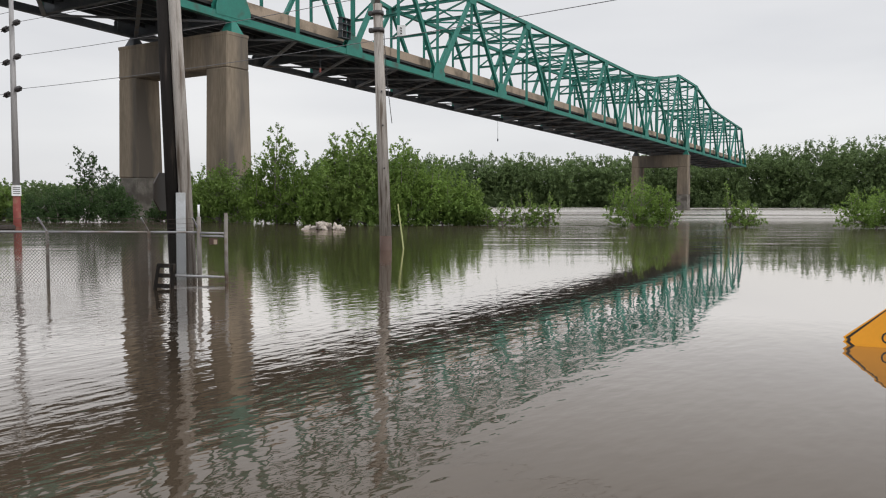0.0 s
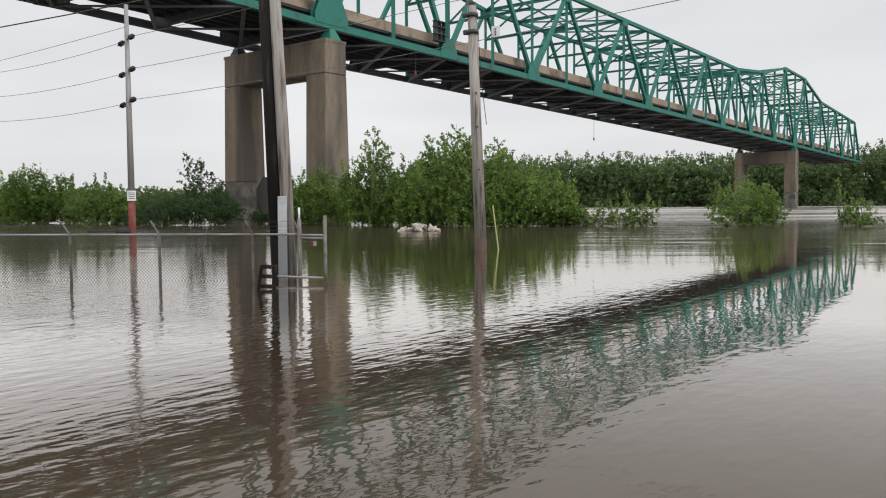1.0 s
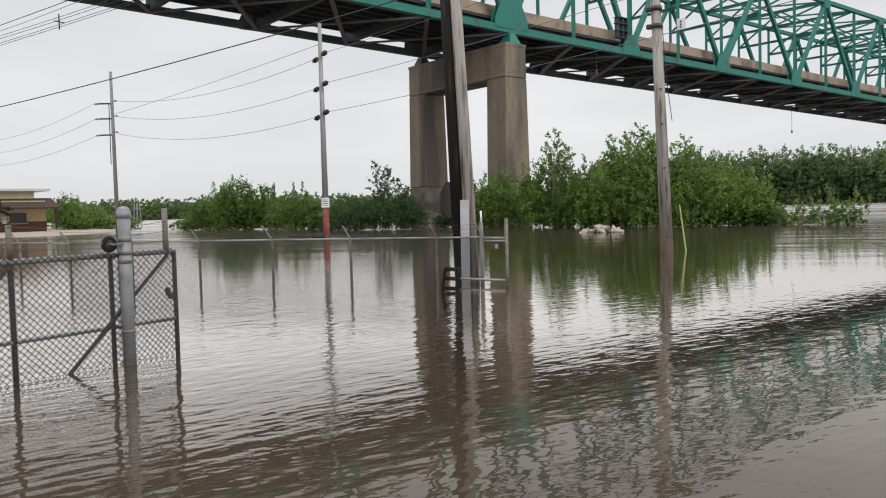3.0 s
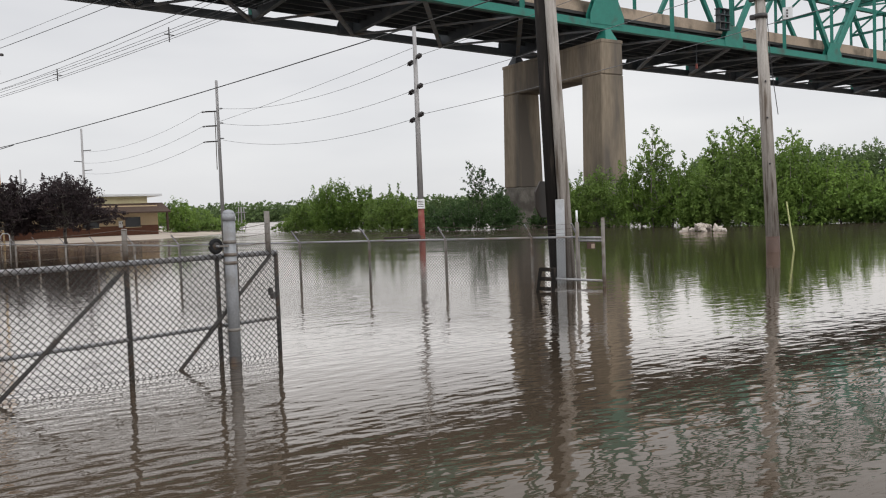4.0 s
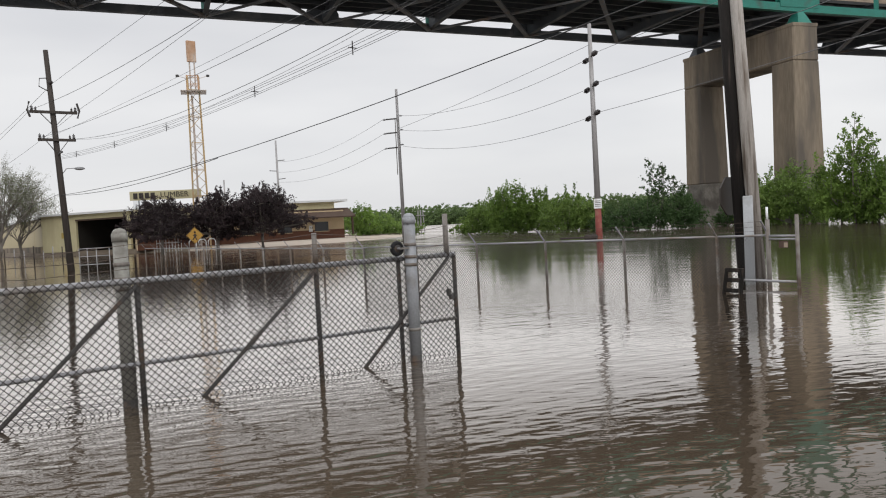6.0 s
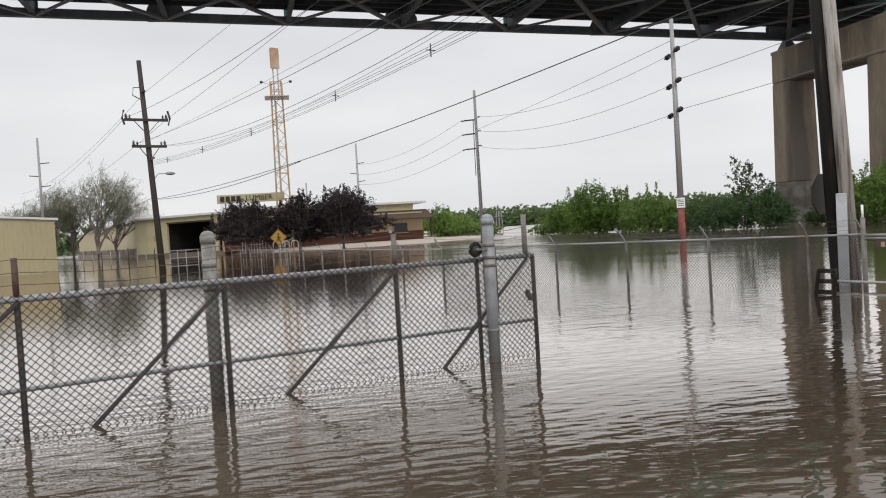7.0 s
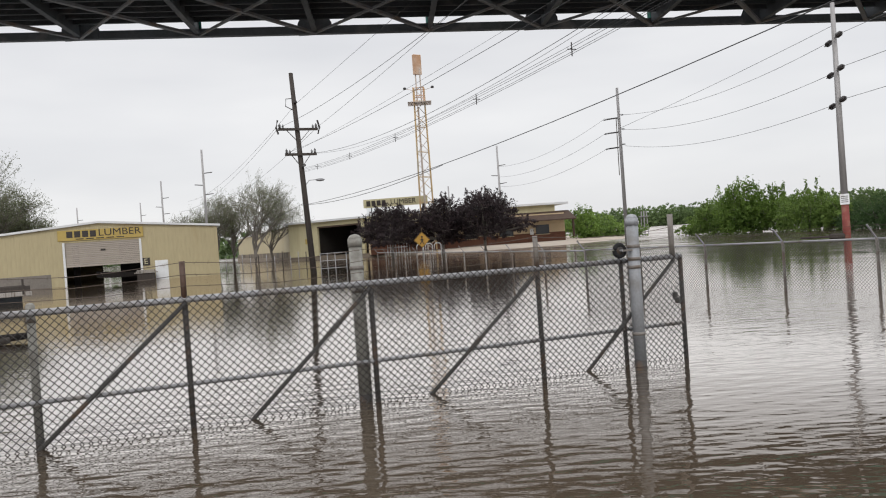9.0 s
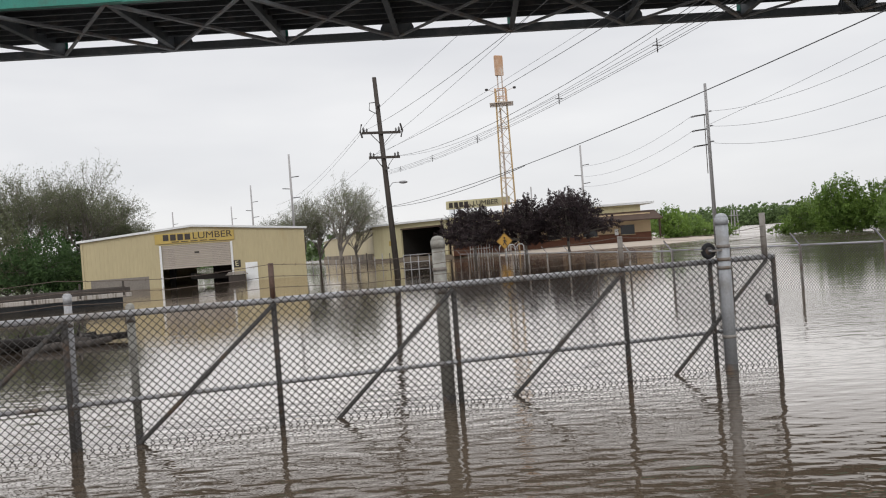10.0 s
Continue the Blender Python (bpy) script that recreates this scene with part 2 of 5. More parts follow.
def add_ibeam(bm, p, q, w, h, t=0.05):
    m, length = axis_matrix(p, q)
    for off, sx, sz in (((0, 0, h / 2 - t / 2), w, t), ((0, 0, -h / 2 + t / 2), w, t), ((0, 0, 0), t, h - 2 * t)):
        add_box(bm, None, (sx, length, sz), 0, 0, m @ Matrix.Translation(off))
    return bm


def beam(p, q, w, h, bevel=0.0):
    return add_beam(bmesh.new(), p, q, w, h, bevel)


def ibeam(p, q, w, h, t=0.05):
    return add_ibeam(bmesh.new(), p, q, w, h, t)


def add_pipe(bm, p, q, r0, r1=None, sides=10, caps=True):
    m, length = axis_matrix(p, q)
    m = m @ Matrix.Rotation(radians(-90), 4, "X")
    bmesh.ops.create_cone(bm, cap_ends=caps, segments=sides, radius1=r0, radius2=r0 if r1 is None else r1, depth=length, matrix=m)
    return bm


def pipe(p, q, r0, r1=None, sides=10):
    return add_pipe(bmesh.new(), p, q, r0, r1, sides)


def add_prism(bm, poly, z0, z1):
    low = [bm.verts.new((x, y, z0)) for x, y in poly]
    high = [bm.verts.new((x, y, z1)) for x, y in poly]
    n = len(poly)
    bm.faces.new(low[::-1])
    bm.faces.new(high)
    for i in range(n):
        bm.faces.new((low[i], low[(i + 1) % n], high[(i + 1) % n], high[i]))
    return bm


def add_tube(bm, pts, r, sides=5, r_end=None):
    """A bent round rod through points."""
    rings = []
    pts = [Vector(p) for p in pts]
    for i, p in enumerate(pts):
        d = (pts[min(i + 1, len(pts) - 1)] - pts[max(i - 1, 0)]).normalized()
        a = d.cross(Vector((0, 0, 1)))
        if a.length < 1e-3:
            a = d.cross(Vector((0, 1, 0)))
        a.normalize()
        c = a.cross(d)
        k = i / max(1, len(pts) - 1)
        rr = r if r_end is None else r + (r_end - r) * k
        rings.append([bm.verts.new(p + (a * math.cos(2 * math.pi * j / sides) + c * math.sin(2 * math.pi * j / sides)) * rr) for j in range(sides)])
    for a, c in zip(rings, rings[1:]):
        for j in range(sides):
            bm.faces.new((a[j], a[(j + 1) % sides], c[(j + 1) % sides], c[j]))
    bm.faces.new(rings[0][::-1])
    bm.faces.new(rings[-1])
    return bm


def at(az, d, z=0.0):
    """A place at a bearing (degrees, to the left of straight ahead) and a distance from where the camera stands."""
    return Vector((-d * math.sin(radians(az)), d * math.cos(radians(az)), z))


def sagging(p, q, sag, n=24):
    p, q = Vector(p), Vector(q)
    return [p.lerp(q, i / n) - Vector((0, 0, 4 * sag * (i / n) * (1 - i / n))) for i in range(n + 1)]


def wire(p, q, sag, r=0.012, material=None, name="overhead_wire", label="thin dark overhead power wire strung between poles", group="overhead wires"):
    return solo(name, add_tube(bmesh.new(), sagging(p, q, sag), r, 4), material or CABLE, label, "wire", "", group)


# ---- the flood ----
bm = bmesh.new()
bmesh.ops.create_grid(bm, x_segments=8, y_segments=8, size=3500)
solo("water", bm, WATER, "brown muddy flood water with small ripples and reflections", "water", "structure")

# ---- the bridge ----
HEAD = radians(31.25)
U = Vector((math.sin(HEAD), math.cos(HEAD), 0))
V = Vector((-math.cos(HEAD), math.sin(HEAD), 0))
P0 = Vector((-18.25, 69.65, 0))
WIDE, MOD = 12.8, 16.92
END_K, START_K = 13.5, -7.0


def stat(k):
    return MOD * k if k >= 0 else 18.3 * k


def low_z(k):
    s = stat(k)
    return 17.1 - (0.0148 if s > 0 else 0.029) * s


RISE = {-7.0: 11.3, -2.5: 11.5, -1.5: 12.9, -0.5: 16.7, 0.5: 16.9, 1.5: 13.7, 2.5: 11.7, 6.5: 11.9, 7.5: 13.7, 8.5: 16.9, 9.5: 16.7, 10.5: 12.9, 13.0: 11.4}


def rise(k):
    keys = sorted(RISE)
    k = min(max(k, keys[0]), keys[-1])
    for a, c in zip(keys, keys[1:]):
        if a <= k <= c:
            return RISE[a] + (RISE[c] - RISE[a]) * (k - a) / (c - a)


def node(k, lat, dz=0.0):
    p = P0 + U * stat(k) + V * lat
    p.z = low_z(k) + 0.31 + dz
    return p


bridge = thing("truss_bridge", (P0.x, P0.y, 0), "green steel through-truss highway bridge on concrete piers over the river", "bridge")
halves = [i / 2 for i in range(int(START_K * 2), int(END_K * 2) + 1)]
for lat in (0.0, WIDE):
    paint = GREEN
    for a, c in zip(halves, halves[1:]):
        # the far chord's shade is put into its colour: dark instead of green
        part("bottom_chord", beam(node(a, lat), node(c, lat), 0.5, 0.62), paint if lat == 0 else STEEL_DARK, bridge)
        if c <= 13.0:
            part("top_chord", beam(node(a, lat, rise(a)), node(c, lat, rise(c)), 0.5, 0.5), paint, bridge)
    for k in halves:
        if k > 13.0:
            continue
        whole = abs(k - round(k)) < 0.01
        part("vertical", ibeam(node(k, lat), node(k, lat, rise(k)), 0.34, 0.34, 0.06), paint, bridge)
        if whole:
            for step in (-0.5, 0.5):
                if START_K <= k + step <= 13.0:
                    part("diagonal", beam(node(k, lat), node(k + step, lat, rise(k + step)), 0.42, 0.46), paint, bridge)
            big = 2.0 if round(k) in (0, 9) else 1.35
            g = bmesh.new()
            for o in (-0.27, 0.27):
                c0 = node(k, lat + o, 0.45 + (0.35 if big > 1.5 else 0))
                pts = [(-big, -0.75), (big, -0.75), (big, 0.05), (big * 0.55, big * 0.95), (-big * 0.55, big * 0.95), (-big, 0.05)]
                ring = [[g.verts.new(c0 + U * x + Vector((0, 0, y)) + V * e) for x, y in pts] for e in (-0.02, 0.02)]
                g.faces.new(ring[0])
                g.faces.new(ring[1][::-1])
                for i in range(6):
                    g.faces.new((ring[0][i], ring[1][i], ring[1][(i + 1) % 6], ring[0][(i + 1) % 6]))
            # far gussets are coloured dark for the shade under the deck
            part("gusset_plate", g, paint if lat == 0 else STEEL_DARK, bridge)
        else:
            part("gusset_plate", box(node(k, lat, rise(k) - 0.35), (0.56, 1.7, 1.1), -HEAD), paint, bridge)
    part("end_post", beam(node(13.5, lat, -0.2), node(13.0, lat, rise(13.0)), 0.5, 0.5), paint, bridge)
# cross members between the two trusses
for i, k in enumerate(halves):
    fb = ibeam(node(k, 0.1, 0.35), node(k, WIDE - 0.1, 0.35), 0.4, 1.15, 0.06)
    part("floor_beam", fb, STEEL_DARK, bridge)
    if k <= 13.0:
        part("top_strut", ibeam(node(k, 0, rise(k)), node(k, WIDE, rise(k)), 0.3, 0.4), GREEN, bridge)
        low = max(5.6, rise(k) * 0.66)
        part("sway_strut", ibeam(node(k, 0, low), node(k, WIDE, low), 0.25, 0.3), GREEN, bridge)
        mid = WIDE / 2
        part("sway_brace", beam(node(k, 0, low), node(k, mid, rise(k)), 0.18, 0.2), GREEN, bridge)
        part("sway_brace", beam(node(k, WIDE, low), node(k, mid, rise(k)), 0.18, 0.2), GREEN, bridge)
    if k < 13.0:
        part("top_lateral", beam(node(k, 0, rise(k)), node(k + 0.5, WIDE, rise(k + 0.5)), 0.2, 0.2), GREEN, bridge)
        part("top_lateral", beam(node(k, WIDE, rise(k)), node(k + 0.5, 0, rise(k + 0.5)), 0.2, 0.2), GREEN, bridge)
    if k < END_K:
        part("bottom_lateral", beam(node(k, 0.2, -0.25), node(k + 0.5, WIDE - 0.2, -0.25), 0.34, 0.2), STEEL_GREY, bridge)
        part("bottom_lateral", beam(node(k, WIDE - 0.2, -0.25), node(k + 0.5, 0.2, -0.25), 0.2, 0.16), STEEL_GREY, bridge)
        part("deck_slab", beam(node(k, WIDE / 2, 1.15), node(k + 0.5, WIDE / 2, 1.15), WIDE - 2.1, 0.25), ASPHALT, bridge)
        for lat in (1.25, WIDE - 1.25):
            part("parapet", beam(node(k, lat, 1.78), node(k + 0.5, lat, 1.78), 0.28, 1.0, 0.03), PARAPET, bridge)
        for lat in [1.5 + (WIDE - 3.0) * j / 7 for j in range(8)]:
            part("stringer", ibeam(node(k, lat, 0.75), node(k + 0.5, lat, 0.75), 0.22, 0.5, 0.04), STEEL_DARK, bridge)
# speed sign on a truss upright, and marker lamps that hang below the deck
cage = bmesh.new()
for x in (-0.7, 0.0, 0.7):
    for z in (1.2, 1.9, 2.6):
        add_beam(cage, node(0.9, -0.3, z) + U * x, node(0.9, -0.3, z) + U * (x + 0.06) + Vector((0, 0, 0.65)), 0.5, 0.06)
for z in (1.2, 1.9, 2.6, 3.2):
    add_beam(cage, node(0.9, -0.3, z) - U * 0.8, node(0.9, -0.3, z) + U * 0.8, 0.6, 0.07)
part("equipment_cage", cage, STEEL_DARK, bridge, "dark steel equipment cage on the parapet")
sg = part("speed_sign", beam(node(1.5, -0.42, 3.4), node(1.5, -0.42, 4.6), 0.95, 0.04), WHITE, bridge, "small white speed limit sign")
for j in range(3):
    part("print_bar", beam(node(1.5, -0.46, 3.65 + 0.3 * j) - U * 0.28, node(1.5, -0.46, 3.65 + 0.3 * j) + U * 0.28, 0.02, 0.16), INK, sg)


def bridge_pier(k, top, name):
    s0 = P0 + U * stat(k)
    pier = thing(name, (s0.x, s0.y, 0), "tall weathered tan concrete bridge pier with two columns and a cap", "bridge pier", "bridge piers")

    def block(l0, l1, z0, z1, t0, t1, bevel=0.06, taper=0.0):
        g = bmesh.new()
        vs = []
        for z, t, e in ((z0, t0, taper), (z1, t1, 0)):
            for l, s in ((l0 - e, -t / 2), (l1 + e, -t / 2), (l1 + e, t / 2), (l0 - e, t / 2)):
                vs.append(g.verts.new(s0 + V * l + U * s + Vector((0, 0, z))))
        g.faces.new(vs[3::-1])
        g.faces.new(vs[4:])
        for i in range(4):
            g.faces.new((vs[i], vs[(i + 1) % 4], vs[4 + (i + 1) % 4], vs[4 + i]))
        bmesh.ops.recalc_face_normals(g, faces=g.faces)
        bmesh.ops.bevel(g, geom=list(g.edges), offset=bevel, segments=1, affect="EDGES")
        return g
    for l0, l1 in ((-0.7, 1.8), (WIDE - 1.8, WIDE + 0.7)):
        part("column", block(l0, l1, 3.9, top - 3.0, 2.95, 2.62, 0.08, 0.06), CONCRETE, pier)
        part("footing", block(l0 - 0.06, l1 + 0.06, -1.5, 3.9, 3.02, 2.98, 0.1), FOOTING, pier, "grey scoured foot of the column")
        c = s0 + V * ((l0 + l1) / 2 + (-0.6 if l0 < 0 else 0.6) * -1)
        lat = 0.0 if l0 < 0 else WIDE
        b = s0 + V * lat
        g = bmesh.new()
        bmesh.ops.create_cone(g, cap_ends=True, segments=4, radius1=1.0, radius2=0.42, depth=max(0.3, low_z(k) - top), matrix=Matrix.Translation((b.x, b.y, (low_z(k) + top) / 2)) @ Matrix.Rotation(-HEAD + radians(45), 4, "Z"))
        # near shoe green, far shoe dark with shade in its colour
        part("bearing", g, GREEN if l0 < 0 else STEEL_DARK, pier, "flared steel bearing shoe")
    part("cap", block(-0.72, WIDE + 0.72, top - 3.0, top, 2.62, 2.5, 0.1), CONCRETE, pier)
    part("cap_rim", block(-0.75, WIDE + 0.75, top - 0.28, top + 0.02, 2.56, 2.56, 0.03), CONCRETE, pier)
    return pier


bridge_pier(0, 16.1, "bridge_pier")
bridge_pier(9, 13.75, "bridge_pier")

# ---- the sliding gate and its posts ----
GY = [7.5, 5.7, 3.9, 2.2, 0.45, -1.3]


def gate_xy(y, off=0.0):
    """A place on the gate's line, off metres towards the camera."""
    k = Vector((0.97, -0.2425, 0)) * off
    return Vector((-7.85 + 0.25 * y, y, 0)) + k


def chain_link(bm, p, q, z0, z1, r, pitch=0.0715):
    """Woven wire between p and q: two families of slanting wires that bulge past each other."""
    p, q = Vector(p), Vector(q)
    d = (q - p)
    length = d.length
    d.normalize()
    nrm = Vector((-d.y, d.x, 0)) * r * 0.9
    h = z1 - z0
    n = int((length + h) / pitch)
    for lean in (1, -1):
        for i in range(n):
            s = -h + i * pitch
            a, b = max(s, 0.0), min(s + h, length)
            if b - a < 0.02:
                continue
            za, zb = z0 + (a - s), z0 + (b - s)
            if lean < 0:
                a, b = length - a, length - b
            e = nrm * lean
            pa, pb = p + d * a + e, p + d * b + e
            add_pipe(bm, (pa.x, pa.y, za), (pb.x, pb.y, zb), r, None, 3, False)
    return bm


gate = thing("sliding_gate", gate_xy(3.0), "long galvanised chain-link sliding gate with diagonal braces, standing in flood water", "gate")
GTOP, GMID, GLOW = 1.17, 0.40, -0.49
a, b = gate_xy(GY[0]), gate_xy(GY[-1])
for z, r, nm in ((GTOP, 0.030, "top_rail"), (GMID, 0.021, "middle_rail"), (GLOW, 0.03, "bottom_rail")):
    part(nm, pipe(a + Vector((0, 0, z)), b + Vector((0, 0, z)), r), GALV, gate, smooth=True)
for i, y in enumerate(GY):
    g = gate_xy(y)
    tall = 1.66 if i in (0,) else (1.52 if i in (1, 3) else 1.2)
    rod = part("upright", pipe(g + Vector((0, 0, GLOW)), g + Vector((0, 0, GTOP + 0.01)), 0.027), PIPE_DARK, gate, smooth=True)
    if i in (0, 1, 3):
        g = gate_xy(y - 0.1) if i == 0 else g
        part("wire_post", pipe(g + Vector((0, 0, GTOP)), g + Vector((0, 0, tall)), 0.027 if i else 0.033), WOOD_WET if i == 3 else GALV_OLD, rod, smooth=True)
    if i + 1 < len(GY):
        h = gate_xy(GY[i + 1])
        part("brace", pipe(g + Vector((0, 0, GTOP - 0.03)) + Vector((0.02, 0, 0)), h + Vector((0, 0, GLOW)) + Vector((0.02, 0, 0)), 0.021), PIPE_DARK, gate, smooth=True)
g = gate_xy(6.72)
part("upright", pipe(g + Vector((0, 0, GLOW)), g + Vector((0, 0, GTOP)), 0.025), PIPE_DARK, gate, smooth=True)
part("chain_link_mesh", chain_link(bmesh.new(), gate_xy(GY[-1], 0.035), gate_xy(GY[0], 0.035), -0.12, GTOP + 0.035, 0.0047), WIRE, gate, "woven galvanised diamond wire mesh")["kind"] = "stuff"


def gate_post(y, off, r, top, material, name="gate_post"):
    c = gate_xy(y, off)
    p = thing(name, c, "thick galvanised steel gate post with a domed cap", "post", "gate posts")
    part("wet_foot", pipe(c + Vector((0, 0, -0.7)), c + Vector((0, 0, 0.07)), r * 1.01, None, 16), PIPE_DARK, p, "dark wet foot at the water", smooth=True)
    part("shaft", pipe(c + Vector((0, 0, 0.07)), c + Vector((0, 0, top - 0.06)), r, None, 16), material, p, smooth=True)
    g = bmesh.new()
    bmesh.ops.create_uvsphere(g, u_segments=14, v_segments=8, radius=r * 1.0, matrix=Matrix.Translation((c.x, c.y, top - 0.05)) @ Matrix.Diagonal((1, 1, 0.7, 1)))
    add_pipe(g, c + Vector((0, 0, top - 0.13)), c + Vector((0, 0, top - 0.05)), r * 1.1, None, 16)
    part("cap", g, material, p, "cast domed cap", smooth=True)
    for z in (GTOP + 0.02, GTOP - 0.07, GTOP + 0.16, GMID - 0.04):
        if z > top - 0.1:
            continue
        part("band", pipe(c + Vector((0, 0, z - 0.018)), c + Vector((0, 0, z + 0.018)), r * 1.1, None, 16), GALV_OLD, p, smooth=True)
    return p


gp = gate_post(6.81, 0.13, 0.066, 1.69, POST_GREY)
gate_post(3.81, -0.12, 0.066, 1.67, POST_OLIVE)
gate_post(0.97, -0.1, 0.036, 1.28, POST_OLIVE)
gate_post(0.46, -0.16, 0.034, 1.42, GALV)
# the guide roller beside the end post
def gate_roller(y, off):
    c = gate_xy(y, off) + Vector((-0.02, -0.09, GTOP + 0.12))
    roller = thing("gate_roller", c, "black rubber gate guide roller on a steel bracket", "roller", "gate rollers")
    side = Vector((0.97, -0.2425, 0))
    ring = [c + (V_GATE * math.cos(k * math.pi / 10) + Vector((0, 0, 1)) * math.sin(k * math.pi / 10)) * 0.062 for k in range(21)]
    part("tyre", add_tube(bmesh.new(), ring, 0.027, 8), RUBBER, roller, smooth=True)
    part("wheel", pipe(c - side * 0.02, c + side * 0.02, 0.045, None, 16), PIPE_DARK, roller, smooth=True)
    part("axle", pipe(c - side * 0.06, c + side * 0.07, 0.012), GALV, roller)
    part("bracket", beam(c + side * 0.06, c + side * 0.06 + V_GATE * 0.16, 0.03, 0.02), GALV_OLD, roller)


V_GATE = Vector((0.2425, 0.97, 0))
gate_roller(6.74, 0.1)
# barbed wire over the gate
for j, z in enumerate((1.29, 1.40, 1.51)):
    pts = []
    ys = [7.4, 5.66, 3.86, 2.2, 0.42, -1.3]
    for y0, y1 in zip(ys, ys[1:]):
        for s in range(6):
            y = y0 + (y1 - y0) * s / 6
            pts.append(gate_xy(y, 0.03) + Vector((0, 0, z - 0.03 * math.sin(math.pi * s / 6) * (1 + 0.4 * j) + random.uniform(-0.006, 0.006))))
    g = add_tube(bmesh.new(), pts, 0.0028, 4)
    for p, q in zip(pts, pts[1:]):
        for f in (0.2, 0.6):
            c = p.lerp(q, f)
            d = Vector((random.uniform(-1, 1), random.uniform(-1, 1), random.uniform(-1, 1))).normalized() * 0.016
            add_pipe(g, c - d, c + d, 0.002, None, 3)
    solo("barbed_wire", g, BARB, "rusty barbed wire strand stretched above the gate", "wire", "", "barbed wire strands")
# the latch
c = gate_xy(7.46, 0.05) + Vector((-0.05, -0.06, 0.72))
solo("gate_latch", add_box(add_box(bmesh.new(), c, (0.05, 0.05, 0.09), 0, 0.01), c + Vector((0.03, 0, -0.05)), (0.05, 0.06, 0.07), 0.3, 0.012), PIPE_DARK, "small dark steel padlock on the gate's edge", "padlock")

# ---- the chain-link fence behind ----
FX = [-5.88, -7.95, -10.0, -12.07, -14.15, -16.2]


def fence_run(posts, mesh, label, top=0.97, arm=True, pitch=0.0715, wires=True):
    f = thing("chain_link_fence", ((posts[0].x + posts[-1].x) / 2, (posts[0].y + posts[-1].y) / 2, 0), label, "fence")
    Z = Vector((0, 0, 1))
    tips = []
    for p in posts:
        stake = part("post", pipe(p - Z * 0.7, p + Z * (top + 0.02), 0.033), GALV_OLD, f, smooth=True)
        lean = Vector((-0.07, -0.22, 0.29))
        if arm:
            part("barb_arm", beam(p + Z * top, p + Z * top + lean, 0.035, 0.02), GALV, stake)
            tips.append((p, lean))
    for p, q in zip(posts, posts[1:]):
        part("top_rail", pipe(p + Z * top, q + Z * top, 0.022), GALV, f, smooth=True)
        if mesh:
            part("chain_link_mesh", chain_link(bmesh.new(), p + Vector((0, -0.03, 0)), q + Vector((0, -0.03, 0)), -0.02, top - 0.02, 0.0046 * (pitch / 0.0715), pitch), WIRE, f)["kind"] = "stuff"
        if arm and wires:
            lean = Vector((-0.07, -0.22, 0.29))
            for k in (0.35, 0.65, 0.97):
                part("barbed_wire", add_tube(bmesh.new(), sagging(p + Z * top + lean * k, q + Z * top + lean * k, 0.02, 5), 0.003, 3), BARB, f)
    return f


fence_run([Vector((-4.86, 15.9, 0))] + [Vector((x, 15.92 + 0.03 * (-x - 6), 0)) for x in FX], True, "galvanised chain-link fence with slanting barbed-wire arms, half under water")
run2 = [Vector((-16.2, 16.22, 0)).lerp(Vector((-48.0, 28.0, 0)), i / 11) for i in range(12)]
fence_run(run2, False, "galvanised chain-link fence along the flooded yard", 0.95, True, 0.143, False)
# corner posts, cross pipe and tag
corner = thing("fence_corner", (-4.5, 15.7, 0), "rusty fence corner posts joined by cross pipes, with a small tag", "fence corner")
for x, y, z, r in ((-4.86, 15.85, 1.28, 0.042), (-4.24, 15.55, 1.36, 0.036)):
    part("post", pipe((x, y, -0.6), (x, y, z), r), GALV_OLD, corner, smooth=True)
part("white_pipe", pipe((-4.86, 15.85, 1.26), (-4.86, 15.85, 1.52), 0.022), WHITE, corner, "short white plastic pipe", smooth=True)
part("white_pipe_inner", pipe((-4.86, 15.85, 1.26), (-4.86, 15.85, 1.48), 0.02), GALV_OLD, corner)
for z in (0.96, 0.9):
    part("cross_pipe", pipe((-4.86, 15.85, z), (-4.24, 15.55, z), 0.022), GALV, corner, smooth=True)
part("low_pipe", pipe((-5.6, 15.8, 0.12), (-4.24, 15.55, 0.1), 0.025), GALV, corner, smooth=True)
part("tag", box((-4.52, 15.66, 0.80), (0.2, 0.015, 0.13), -0.4), WOOD_WET, corner, "small faded red and white tag")
part("tag_face", box((-4.47, 15.63, 0.79), (0.08, 0.015, 0.09), -0.4), PARAPET, corner)

# ---- poles ----
LINE_A, LINE_D = Vector((-45.3, 21.4, 0)), Vector((15.6, -3.5, 0))
LINE_N = Vector((3.5, 15.6, 0)).normalized()


def along(s, z, side=0.0):
    p = LINE_A + LINE_D * s + LINE_N * side
    return Vector((p.x, p.y, z))


def insulator(parent, p, d, size=0.2):
    """A string of dark discs from p along d."""
    g = bmesh.new()
    d = Vector(d).normalized()
    for i in range(3):
        c = Vector(p) + d * size * (0.4 + i * 0.5)
        add_pipe(g, c - d * size * 0.16, c + d * size * 0.16, size * 0.62, size * 0.4, 8)
    add_pipe(g, Vector(p), Vector(p) + d * size * 2.1, size * 0.16, None, 6)
    part("insulator", g, CERAMIC, parent)


Z = Vector((0, 0, 1))
